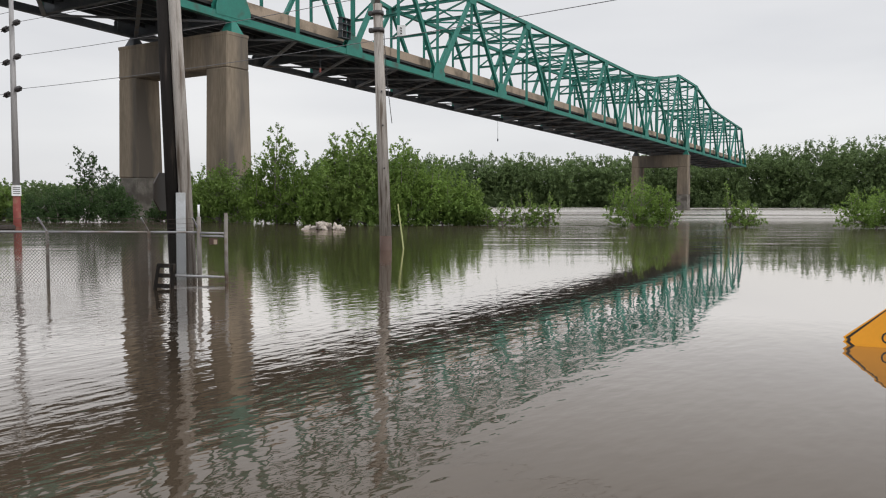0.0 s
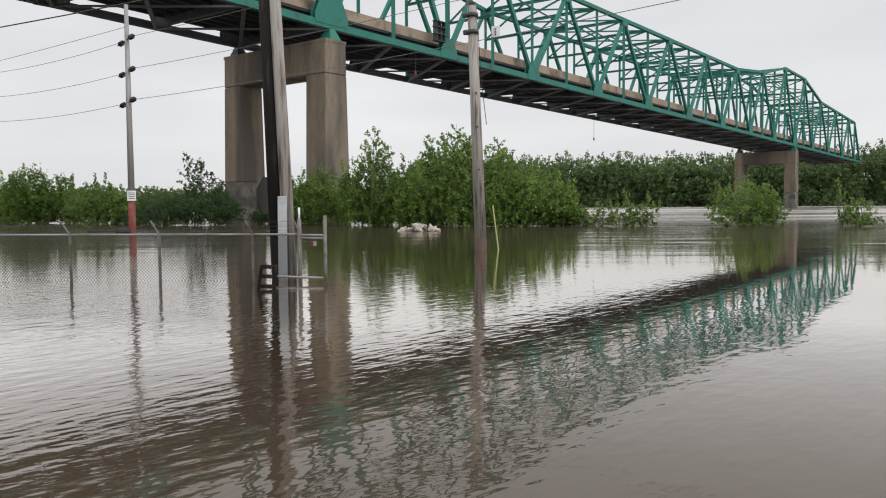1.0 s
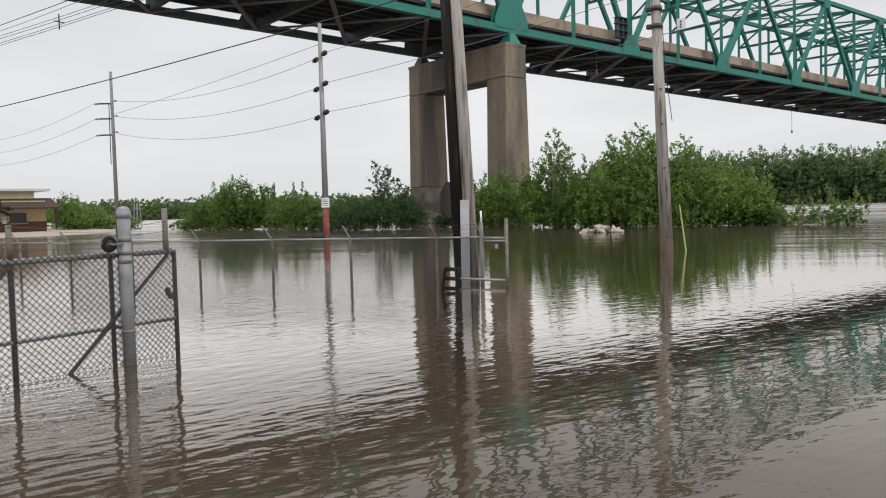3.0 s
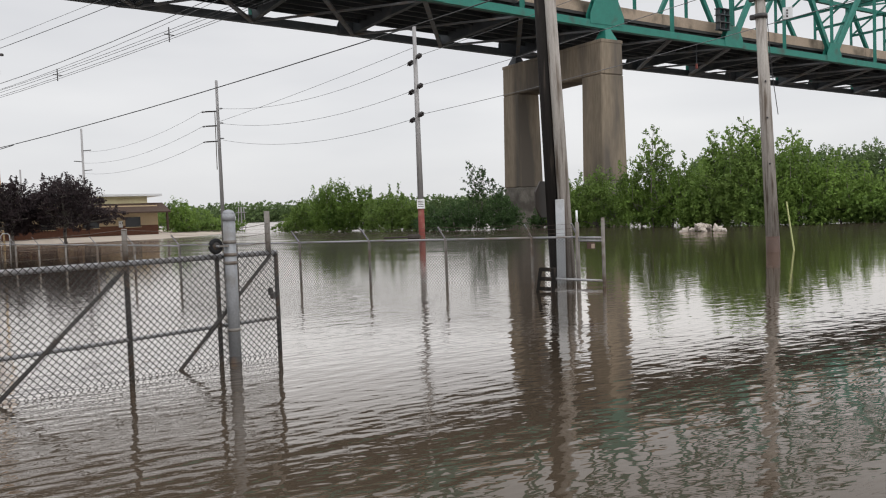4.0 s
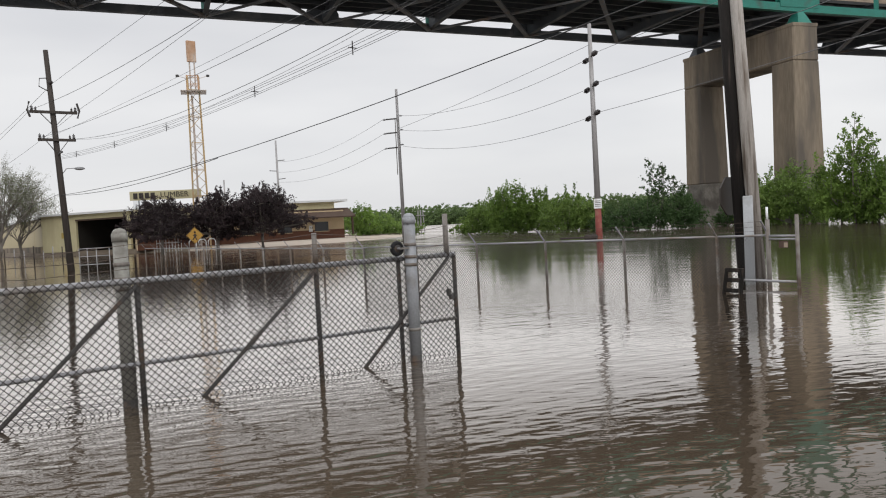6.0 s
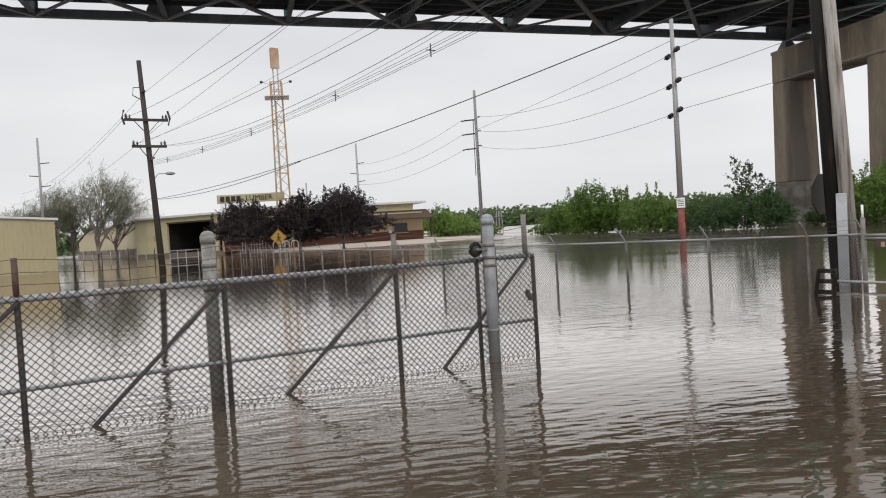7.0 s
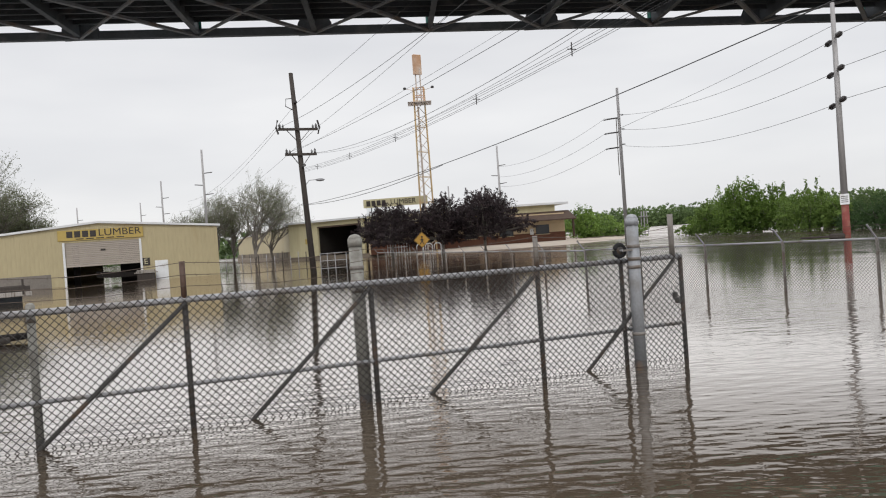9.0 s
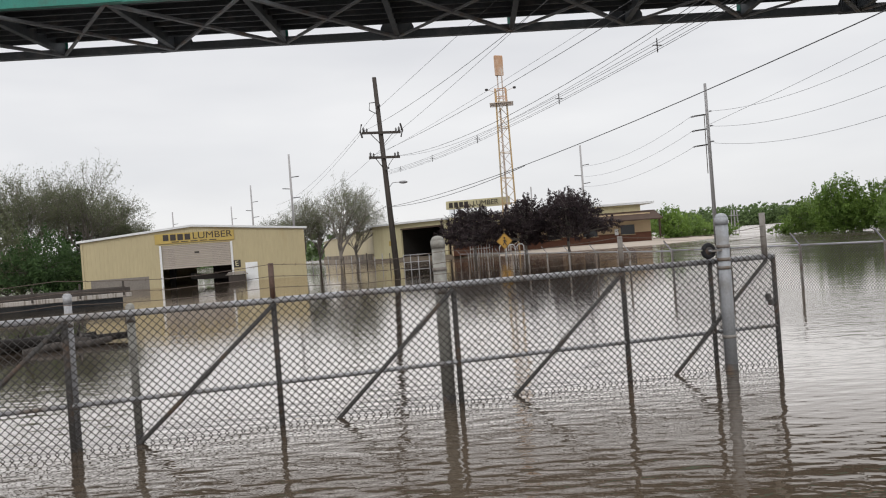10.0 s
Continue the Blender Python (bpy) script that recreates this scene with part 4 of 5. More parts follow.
for i in range(13):
    f = i / 12
    wide = 0.5 * min(1.0, 0.55 + 2.0 * f) * (1 - max(0.0, f - 0.55) ** 2 * 4.2)
    keel, sheer = -0.16 + 0.34 * max(0.0, f - 0.6) ** 1.5, 0.18 + 0.24 * f * f
    c = bc + EX * (-1.7 + 3.4 * f)
    rings.append([g.verts.new(c + EB * wide * a + Z * b) for a, b in ((-1, sheer), (-0.72, keel), (0.72, keel), (1, sheer), (0.88, sheer), (0.62, keel + 0.05), (-0.62, keel + 0.05), (-0.88, sheer))])
for a, c in zip(rings, rings[1:]):
    for j in range(8):
        g.faces.new((a[j], a[(j + 1) % 8], c[(j + 1) % 8], c[j]))
g.faces.new(rings[0][::-1])
g.faces.new(rings[-1])
bmesh.ops.recalc_face_normals(g, faces=g.faces)
# the boat takes the same near-black, indoor shade in its colour
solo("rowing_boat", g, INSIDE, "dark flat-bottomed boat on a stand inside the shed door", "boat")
sk = E_R + EX * (DX0 - 0.4) - EB * 0.9
pallet = thing("timber_stack", sk, "small stack of grey timber planks by the shed door", "timber stack")
for i in range(3):
    part("plank", box((sk.x, sk.y, 0.62 + i * 0.09), (1.7 - 0.2 * i, 0.7, 0.07), E_ROT + 0.04 * i, 0.01), WOOD_GREY, pallet)
part("stand", box((sk.x, sk.y, 0.1), (1.3, 0.5, 0.95), E_ROT), WOOD_DARK, pallet)


def lettering(text, size, origin, x_dir, material, parent, name="lettering", depth=0.01, align="CENTER", squeeze=1.0):
    """Letters in the built-in font, upright, reading along x_dir."""
    cu = bpy.data.curves.new(name, "FONT")
    cu.body, cu.size, cu.extrude, cu.align_x, cu.align_y = text, size, depth, align, "CENTER"
    tmp = bpy.data.objects.new(name, cu)
    scene.collection.objects.link(tmp)
    dg = bpy.context.evaluated_depsgraph_get()
    me = bpy.data.meshes.new_from_object(tmp.evaluated_get(dg))
    bpy.data.objects.remove(tmp)
    x = Vector(x_dir).normalized()
    n = x.cross(Z).normalized()
    m = Matrix((x * squeeze, Z, n)).transposed().to_4x4()
    m.translation = Vector(origin)
    g = bmesh.new()
    g.from_mesh(me)
    g.transform(m)
    return part(name, g, material, parent)


sb_mid = E_R + EX * (shed_x(75.55) + shed_x(80.76)) / 2 - EB * 0.115
lettering("LUMBER", 0.74, sb_mid - EX * 1.35 + Z * 3.92, -EX, INK, board, "lettering", 0.01, "CENTER", 1.15)
for i in range(4):
    c = sb_mid + EX * (0.55 + i * 0.55) + Z * 3.9
    part("name_bar", box(c, (0.42, 0.02, 0.48), E_ROT), INK, board)
for i in range(5):
    c = sb_mid + EX * (1.5 - i * 0.72) + Z * 3.54
    part("name_bar", box(c, (0.55, 0.02, 0.07), E_ROT), INK, board)
lettering("E", 0.6, E_R + EX * ew - EB * 0.06 + Z * 1.46, -EX, CREAM_WALL, eplate)

# ---- raised yard beyond the flood ----
def apron(name, edge, rise_in, material, label):
    """Ground that climbs out of the water: bearing, near edge, far edge and height of each station."""
    g = bmesh.new()
    low = [g.verts.new(at(az, d0, -0.15)) for az, d0, d1, z in edge]
    mid_r = [g.verts.new(at(az, d0 + rise_in, z)) for az, d0, d1, z in edge]
    high = [g.verts.new(at(az, d1, z + 0.3)) for az, d0, d1, z in edge]
    for a, c in ((low, mid_r), (mid_r, high)):
        for i in range(len(edge) - 1):
            g.faces.new((a[i], a[i + 1], c[i + 1], c[i]))
    bmesh.ops.recalc_face_normals(g, faces=g.faces)
    return solo(name, g, material, label, name, "structure")


apron("pavement", [(41.5, 108, 128, 0.1), (43.5, 95, 128, 0.2), (46.5, 88, 130, 0.4), (50.0, 87, 130, 0.42), (54.0, 88, 132, 0.42), (57.0, 90, 134, 0.42)], 9, SLAB, "pale concrete yard that rises out of the flood")
apron("ground", [(57.0, 90.5, 134, 0.4), (60.0, 97, 150, 0.45), (62.0, 103.5, 160, 0.5), (66.0, 109, 190, 0.5), (69.5, 150, 230, 0.5)], 3, mat("wet_brown_yard_soil", (0.13, 0.105, 0.08), 0.9, 0.3, 0.4, bump=0.3), "wet brown yard ground before the warehouse")


def wall_box(p, q, depth, z0, z1):
    """A block whose front runs from p to q, depth metres deep away from the camera."""
    p, q = Vector(p), Vector(q)
    d = (q - p)
    ln = d.length
    d.normalize()
    n = Vector((-d.y, d.x, 0))
    if n.dot(p) < 0:
        n = -n
    c = (p + q) / 2 + n * depth / 2
    return box((c.x, c.y, (z0 + z1) / 2), (ln, depth, z1 - z0), math.atan2(d.y, d.x)), n, d


# office with the brown roof
o0, o1 = at(46.25, 101), at(60.2, 97)
office = thing("office_building", (o0 + o1) / 2, "low tan office building with brown skirt roof and white top", "building")
g, on, od = wall_box(o0, o1, 14, 0.3, 3.9)
part("wall", g, TAN_WALL, office)
g, _, _ = wall_box(o0 - on * 0.06, o1 - on * 0.06, 0.06, 0.3, 1.55)
part("brick_dado", g, BRICK_RED, office, "red-brown brick base course")
g, _, _ = wall_box(o0 + on * 1.2 + od * 0.8, o1 + on * 1.2, 12, 3.9, 5.1)
part("upper_wall", g, CREAM_WALL, office)
g, _, _ = wall_box(o0 + on * 0.6 - od * 0.8, o1 + on * 0.6, 13, 5.0, 5.25)
part("flat_roof", g, ROOF_WHITE, office)
g = bmesh.new()
vs = []
for p, s in ((o0 - od * 1.0, 0), (o1, 0)):
    for off, z in ((-1.9, 2.95), (-1.9, 3.1), (1.3, 4.2), (1.3, 4.0)):
        c = p + on * off
        vs.append(g.verts.new((c.x, c.y, z)))
g.faces.new(vs[:4])
g.faces.new(vs[4:][::-1])
for j in range(4):
    g.faces.new((vs[j], vs[4 + j], vs[4 + (j + 1) % 4], vs[(j + 1) % 4]))
bmesh.ops.recalc_face_normals(g, faces=g.faces)
part("skirt_roof", g, BROWN_ROOF, office, "sloping brown shingle skirt roof")
for s in (1.9, 6.5, 11.0, 16.0):
    c = o0 + od * (s + 1.0) - on * 0.05
    w = part("window", box((c.x, c.y, 1.95), (1.7, 0.1, 1.15), math.atan2(od.y, od.x)), GLASS_DARK, office)
    part("window_sill", box((c.x, c.y, 1.34), (1.9, 0.16, 0.07), math.atan2(od.y, od.x)), TAN_WALL, w)
c = o0 - od * 0.6 - on * 1.7
part("roof_post", box((c.x, c.y, 1.9), (0.18, 0.18, 2.2)), BROWN_ROOF, office)
c = o0 + od * 4.3 - on * 0.12
part("notice", box((c.x, c.y, 1.75), (0.45, 0.05, 0.75), math.atan2(od.y, od.x)), WHITE, office)

# long warehouse with the dark opening
b0, b1, b2 = at(60.6, 103), at(65.9, 113), at(69.4, 196)
ware = thing("warehouse", (b0 + b1) / 2, "long pale cream metal warehouse with a wide dark opening", "building")
g, wn_, wd_ = wall_box(b0, b1, 0.3, 4.4, 5.05)
part("upper_wall", g, CREAM_WALL, ware)
ang = math.atan2(wd_.y, wd_.x)
wl_ = (b1 - b0).length


def ware_piece(s0, s1, z0, z1, off0, off1, name, material, label=""):
    c = b0 + wd_ * (s0 + s1) / 2 + wn_ * (off0 + off1) / 2
    return part(name, box((c.x, c.y, (z0 + z1) / 2), (s1 - s0, off1 - off0, z1 - z0), ang), material, ware, label)


open1 = wl_ * 0.60
ware_piece(open1, wl_, 0.4, 4.4, 0, 0.3, "wall", CREAM_WALL)
ware_piece(0, 0.5, 0.4, 4.4, 0, 0.3, "wall", CREAM_WALL)
# inner lining added in near-black, so the opening holds painted shade
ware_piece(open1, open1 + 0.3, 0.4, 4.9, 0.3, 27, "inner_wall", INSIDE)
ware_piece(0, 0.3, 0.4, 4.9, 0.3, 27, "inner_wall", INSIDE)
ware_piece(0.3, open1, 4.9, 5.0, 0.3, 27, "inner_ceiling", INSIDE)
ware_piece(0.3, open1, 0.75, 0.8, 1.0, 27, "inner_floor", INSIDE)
ware_piece(0.5, open1, 0.4, 4.6, 27, 27.2, "inner_wall", INSIDE, "warehouse back wall with indoor shade put into its colour")
ware_piece(-0.5, wl_ + 0.3, 5.05, 5.3, -0.5, 30, "roof", ROOF_WHITE)
ware_piece(0.5, open1, 4.25, 4.45, -0.06, 0.0, "door_head", BROWN_ROOF)
ware_piece(open1 + 1.2, open1 + 2.4, 2.2, 2.9, -0.05, 0.0, "small_sign", SIGN_GOLD)
ware_piece(0.2, 1.1, 5.3, 6.7, 2, 3, "roof_vent", ROOF_WHITE, "square white roof vent")
g, n2, d2 = wall_box(b1 + Vector((0, 0.3, 0)), b2, 18, 0.4, 4.9)
part("wall", g, YELLOW_WALL, ware)
g, _, _ = wall_box(b1 + Vector((0, 0.2, 0)) - n2 * 0.3, b2 - n2 * 0.3, 19, 4.9, 5.1)
part("roof", g, ROOF_WHITE, ware)
g, _, _ = wall_box(b1 - n2 * 0.25, b2 - n2 * 0.25, 0.2, 0.4, 1.3)
part("base_wall", g, CONCRETE, ware)

# roof sign of the yard
s0, s1 = at(60.5, 96), at(55.9, 95)
roof_sign = thing("roof_sign", (s0 + s1) / 2 + Z * 5.2, "cream roof sign board with black letters above the office", "sign")
sd = (s1 - s0).normalized()
sc = (s0 + s1) / 2
part("board", beam((s0.x, s0.y, 6.45), (s1.x, s1.y, 6.45), 0.12, 1.0), CREAM_WALL, roof_sign)
for k in (0.1, 0.5, 0.9):
    c = s0.lerp(s1, k)
    part("stay", pipe((c.x, c.y + 0.2, 3.9), (c.x, c.y + 0.2, 6.4), 0.06), STEEL_DARK, roof_sign)
sn = Vector((-sc.x, -sc.y, 0)).normalized()
lettering("LUMBER", 0.85, s0.lerp(s1, 0.62) + sn * 0.12 + Z * 6.45, sd, INK, roof_sign, "lettering", 0.02)
for i in range(4):
    c = s0 + sd * (0.6 + i * 0.62) + sn * 0.12
    part("name_bar", box((c.x, c.y, 6.45), (0.46, 0.04, 0.62), math.atan2(sd.y, sd.x)), INK, roof_sign)

# lattice sign tower
tw = at(55.98, 92)
tower = thing("lattice_tower", tw, "tall yellow and white lattice sign tower with a platform and panel", "tower")
tq = Vector((-tw.x, -tw.y, 0)).normalized()
ta = Vector((-tq.y, tq.x, 0))


def leg(i, z):
    r = 0.92 - 0.014 * z
    a = math.radians(45 + 90 * i) + math.atan2(ta.y, ta.x)
    return tw + Vector((math.cos(a) * r * 1.25, math.sin(a) * r * 1.25, z))


zs = [0.2 + 1.45 * i for i in range(14)]
for i in range(4):
    part("leg", beam(leg(i, 0.0), leg(i, 19.1), 0.13, 0.13), TOWER_Y, tower)
    for j, (za, zb) in enumerate(zip(zs, zs[1:])):
        m = TOWER_Y if (j // 3) % 2 else TOWER_W
        p, q = (leg(i, za), leg((i + 1) % 4, zb)) if j % 2 else (leg((i + 1) % 4, za), leg(i, zb))
        part("lattice_bar", beam(p, q, 0.085, 0.06), m, tower)
        if j % 2:
            part("ring_bar", beam(leg(i, zb), leg((i + 1) % 4, zb), 0.07, 0.06), TOWER_Y, tower)
part("ladder", pipe(tw + ta * -0.2 + Z * 0.4, tw + ta * -0.2 + Z * 17, 0.12, None, 6), TOWER_W, tower, "pale central cable duct")
deck_p = part("platform", box((tw.x, tw.y, 17.4), (2.7, 2.7, 0.06), math.atan2(ta.y, ta.x)), TOWER_W, tower)
for i in range(8):
    a = i * math.pi / 4
    part("rail_post", pipe(leg(i // 2, 17.4) + Vector((math.cos(a), math.sin(a), 0)) * 0.1, leg(i // 2, 19.2) + Vector((math.cos(a), math.sin(a), 0)) * 0.1, 0.04, None, 6), TOWER_P, deck_p)
for z in (18.2, 19.1):
    for i in range(4):
        part("rail", beam(leg(i, z), leg((i + 1) % 4, z), 0.06, 0.08), TOWER_P, deck_p)
for e in (-0.25, 0.25):
    part("mast", pipe(tw + ta * e + Z * 17.5, tw + ta * e + Z * 21.5, 0.08, None, 8), TOWER_W, tower)
part("panel", box((tw.x, tw.y, 21.85), (1.0, 0.35, 2.3), math.atan2(ta.y, ta.x) + 0.5, 0.03), TOWER_P, tower, "faded orange sign panel")
for e in (-1.6, 1.6):
    p = tw + ta * e + Z * 19.2
    fa = part("floodlight_arm", pipe(tw + ta * e * 0.4 + Z * 18.9, p, 0.03, None, 5), TOWER_W, tower)
    part("floodlight", box(p, (0.3, 0.3, 0.26), 0.4, 0.05), CERAMIC, fa)

# ---- road signs ----
def road_sign(c, right, half, material, name, label, z_post, squash=1.0, crop=1.0):
    """A diamond sign facing back along its normal, with a dark border; crop: its top corner is folded away."""
    t = thing(name, (c[0], c[1], 0), label, "road sign")
    c, x = Vector(c), Vector(right).normalized()
    n = x.cross(Z).normalized()
    def plate(h, off, th, rad):
        g = bmesh.new()
        k = h / half
        pts = [(-1, 0), (0, -1), (1, 0), (1 - crop, crop), (crop - 1, crop)] if crop < 1 else [(-1, 0), (0, -1), (1, 0), (0, 1)]
        ring = [[g.verts.new(c + n * (off + e) + x * px * h + Z * (pz * h * squash if pz < crop or crop == 1 else crop * half * squash)) for px, pz in pts] for e in (-th / 2, th / 2)]
        m = len(pts)
        g.faces.new(ring[0])
        g.faces.new(ring[1][::-1])
        for i in range(m):
            g.faces.new((ring[0][i], ring[1][i], ring[1][(i + 1) % m], ring[0][(i + 1) % m]))
        bmesh.ops.recalc_face_normals(g, faces=g.faces)
        es = [e for e in g.edges if abs((e.verts[0].co - e.verts[1].co).normalized().dot(n)) > 0.9]
        bmesh.ops.bevel(g, geom=es, offset=rad * 0.6, segments=3, affect="EDGES")
        return g
    pl = part("plate", plate(half, 0, 0.006, half * 0.09), material, t)
    part("border", plate(half * 0.955, 0.005, 0.003, half * 0.08), INK, pl)
    part("face", plate(half * 0.90, 0.0085, 0.003, half * 0.07), material, pl)
    p = c - n * 0.05
    part("post", pipe((p.x, p.y, -1.2), (p.x, p.y, z_post), 0.03), GALV, t, smooth=True)
    return t, pl, n, x


# road closed sign, all but drowned: its side corner just above the water
sx = Vector((0.92, -0.39, 0)).normalized()
left_tip = at(-26.68, 9.75, 0.065)
half = 0.74
sc_ = left_tip + sx * half
t, pl, n, x = road_sign(sc_, sx, half, SIGN_ORANGE, "road_sign", "orange diamond ROAD CLOSED sign half drowned in flood water", 0.3, 0.82, 0.68)
lettering("ROAD", 0.18, sc_ + n * 0.012 + Z * 0.265, x, INK, pl, "lettering", 0.001, "CENTER", 1.0)
lettering("CLOSED", 0.185, sc_ + n * 0.012 + Z * 0.035, x, INK, pl, "lettering", 0.001, "CENTER", 1.0)
ps = at(56.5, 76, 1.66)
psx = Vector((-ps.y, ps.x, 0)).normalized() * -1
t, pl, n, x = road_sign(ps, psx, 0.78, SIGN_YELLOW, "road_sign", "yellow diamond warning sign with a dark walker symbol", 1.5)
g = bmesh.new()
for (ax, az_, bx, bz, w) in ((0.0, 0.12, 0.02, -0.12, 0.17), (0.0, -0.1, 0.17, -0.42, 0.1), (0.0, -0.1, -0.2, -0.4, 0.1), (0.0, 0.12, 0.2, -0.06, 0.07), (0.0, 0.12, -0.18, -0.04, 0.07), (0.0, 0.22, 0.0, 0.36, 0.15)):
    add_beam(g, ps + n * 0.02 + x * ax + Z * az_, ps + n * 0.02 + x * bx + Z * bz, w * 0.8, w * 0.8)
part("symbol", g, INK, pl)

# ---- plants ----
rng = np.random.default_rng(7)


def mesh_from(name, verts, faces, material, smooth=False):
    me = bpy.data.meshes.new(name)
    nv, nf, k = len(verts), len(faces), faces.shape[1]
    me.vertices.add(nv)
    me.vertices.foreach_set("co", verts.astype(np.float32).ravel())
    me.loops.add(nf * k)
    me.loops.foreach_set("vertex_index", faces.astype(np.int32).ravel())
    me.polygons.add(nf)
    me.polygons.foreach_set("loop_start", np.arange(0, nf * k, k, dtype=np.int32))
    me.polygons.foreach_set("loop_total", np.full(nf, k, dtype=np.int32))
    me.update(calc_edges=True)
    me.materials.append(material)
    return me


def leaf_quads(centres, size, droop=0.3):
    """Pointed four-sided leaves with a fold, one at each centre, their faces mostly towards the sky."""
    n = len(centres)
    c = rng.normal(size=(n, 3))
    c[:, 2] += 0.8
    c /= np.linalg.norm(c, axis=1)[:, None]
    a = np.cross(c, rng.normal(size=(n, 3)))
    a /= np.linalg.norm(a, axis=1)[:, None]
    a[:, 2] -= droop
    b = np.cross(c, a)
    b /= np.linalg.norm(b, axis=1)[:, None]
    s = size * rng.uniform(0.6, 1.35, (n, 1))
    v = np.stack([centres - a * s * 0.6, centres + b * s * 0.34 + c * s * 0.08, centres + a * s * 0.6, centres - b * s * 0.34 + c * s * 0.08], 1).reshape(-1, 3)
    return v, np.arange(n * 4).reshape(-1, 4)


def lobe_points(lobes, total, shell=0.55):
    """Points in the outer part of lobes (centre, radii), clumped along sprays."""
    vol = np.array([r[0] * r[1] * r[2] for _, r in lobes]) ** 0.75
    out = []
    for (c, r), w in zip(lobes, vol / vol.sum()):
        n = max(8, int(total * w))
        sprays = max(4, n // 14)
        d = rng.normal(size=(sprays, 3))
        d /= np.linalg.norm(d, axis=1)[:, None]
        rad = shell + (1.08 - shell) * rng.random((sprays, 1)) ** 0.7
        seed = d * rad
        pick = rng.integers(0, sprays, n)
        p = seed[pick] + rng.normal(size=(n, 3)) * 0.09 + d[pick] * (rng.random((n, 1)) * 0.22)
        out.append(p * np.array(r) + np.array(c))
    return np.concatenate(out)


def limb(bm, p, q, r0, r1, bend=0.12, n=5, sides=6):
    p, q = Vector(p), Vector(q)
    side = Vector((random.uniform(-1, 1), random.uniform(-1, 1), 0)) * (q - p).length * bend
    pts = [p.lerp(q, i / n) + side * math.sin(math.pi * i / n) for i in range(n + 1)]
    add_tube(bm, pts, r0, sides, r1)
    return pts


def leafy(name, loc, lobes, count, size, leaf, label, category, group, trunk=0.1, shell=0.5, shoots=0, shoot_h=1.2):
    """A tree or shrub: trunk, limbs to each lobe, crown of single leaves, and upright leafy shoots."""
    base = Vector(loc)
    t = thing(name, base, label, category, group)
    g = bmesh.new()
    top = max(c[2] + r[2] * 0.3 for c, r in lobes)
    fork = base + Vector((random.uniform(-0.2, 0.2), random.uniform(-0.2, 0.2), top * 0.3))
    limb(g, base - Z * 0.8, fork, trunk, trunk * 0.75, 0.05)
    for c, r in lobes:
        e = base + Vector(c)
        pts = limb(g, fork if e.z > fork.z else base + Z * 0.1, e, trunk * 0.6, trunk * 0.2)
        for _ in range(4):
            d = Vector((random.uniform(-1, 1) * r[0], random.uniform(-1, 1) * r[1], random.uniform(-0.3, 0.95) * r[2])) * 0.9
            limb(g, random.choice(pts[2:]), e + d, trunk * 0.22, trunk * 0.06, 0.15, 4, 4)
    pts = lobe_points(lobes, count, shell)
    more = []
    for _ in range(shoots):
        c, r = random.choice(lobes)
        x, y = random.uniform(-0.75, 0.75) * r[0], random.uniform(-0.75, 0.75) * r[1]
        h0 = c[2] + r[2] * 0.55
        h1 = h0 + r[2] * 0.4 + shoot_h * random.uniform(0.4, 1.0)
        lx, ly = random.uniform(-0.35, 0.35), random.uniform(-0.35, 0.35)
        a, b = base + Vector((c[0] + x * 0.7, c[1] + y * 0.7, h0 - 0.5)), base + Vector((c[0] + x + lx, c[1] + y + ly, h1))
        limb(g, a, b, 0.022, 0.006, 0.05, 4, 4)
        k = int(16 + 26 * (h1 - h0))
        f = rng.random((k, 1)) ** 0.8
        p = np.array(a - base) * (1 - f) + np.array(b - base) * f + rng.normal(size=(k, 3)) * np.array([0.13, 0.13, 0.06]) * (1.25 - f * 0.7)
        more.append(p)
    part("trunk", g, BARK, t)
    if more:
        pts = np.concatenate([pts] + more)
    pts = pts[pts[:, 2] > 0.03]
    v, f = leaf_quads(pts, size)
    ob = new("crown", mesh_from("crown", v, f, leaf))
    ob.parent = t
    return t


def shrub(az, d, h, w, leaf, label, group, count=6000, size=0.17, lobes=7, shoots=10, shoot_h=1.2, low=0.25, category="shrub"):
    ls = []
    for i in range(lobes):
        a = 2 * math.pi * i / lobes + random.uniform(-0.4, 0.4)
        k = random.uniform(0.25, 0.62)
        hh = h * random.uniform(0.42, 0.78)
        ls.append(((math.cos(a) * w * k * 0.5 * 1.5, math.sin(a) * w * k * 0.5, hh * 0.62), (w * random.uniform(0.2, 0.3), w * random.uniform(0.2, 0.3), hh * random.uniform(0.42, 0.55))))
    ls.append(((0, 0, h * 0.55), (w * 0.3, w * 0.3, h * 0.42)))
    for i in range(4):
        a = random.uniform(0, 6.28)
        ls.append(((math.cos(a) * w * 0.38, math.sin(a) * w * 0.3, h * low * 0.8), (w * 0.26, w * 0.22, h * low)))
    return leafy("shrub" if category == "shrub" else "tree", at(az, d), ls, count, size, leaf, label, category, group, 0.05 + 0.008 * h, 0.45, shoots, shoot_h)


BANK = "leafy green riverside shrub standing in flood water"
bank = [(15.6, 66, 4.7, 4.8, 8000, 8), (12.6, 62, 5.2, 4.4, 9000, 8), (9.6, 60, 4.3, 4.4, 7500, 8), (5.6, 57, 5.8, 5.2, 12000, 18),
        (2.6, 56.5, 5.0, 4.6, 9500, 10), (0.0, 57, 4.0, 4.6, 8000, 8), (-1.8, 57, 2.9, 2.8, 4500, 3), (7.6, 58, 4.7, 4.2, 8500, 8), (17.6, 70, 3.7, 4.0, 5000, 4)]
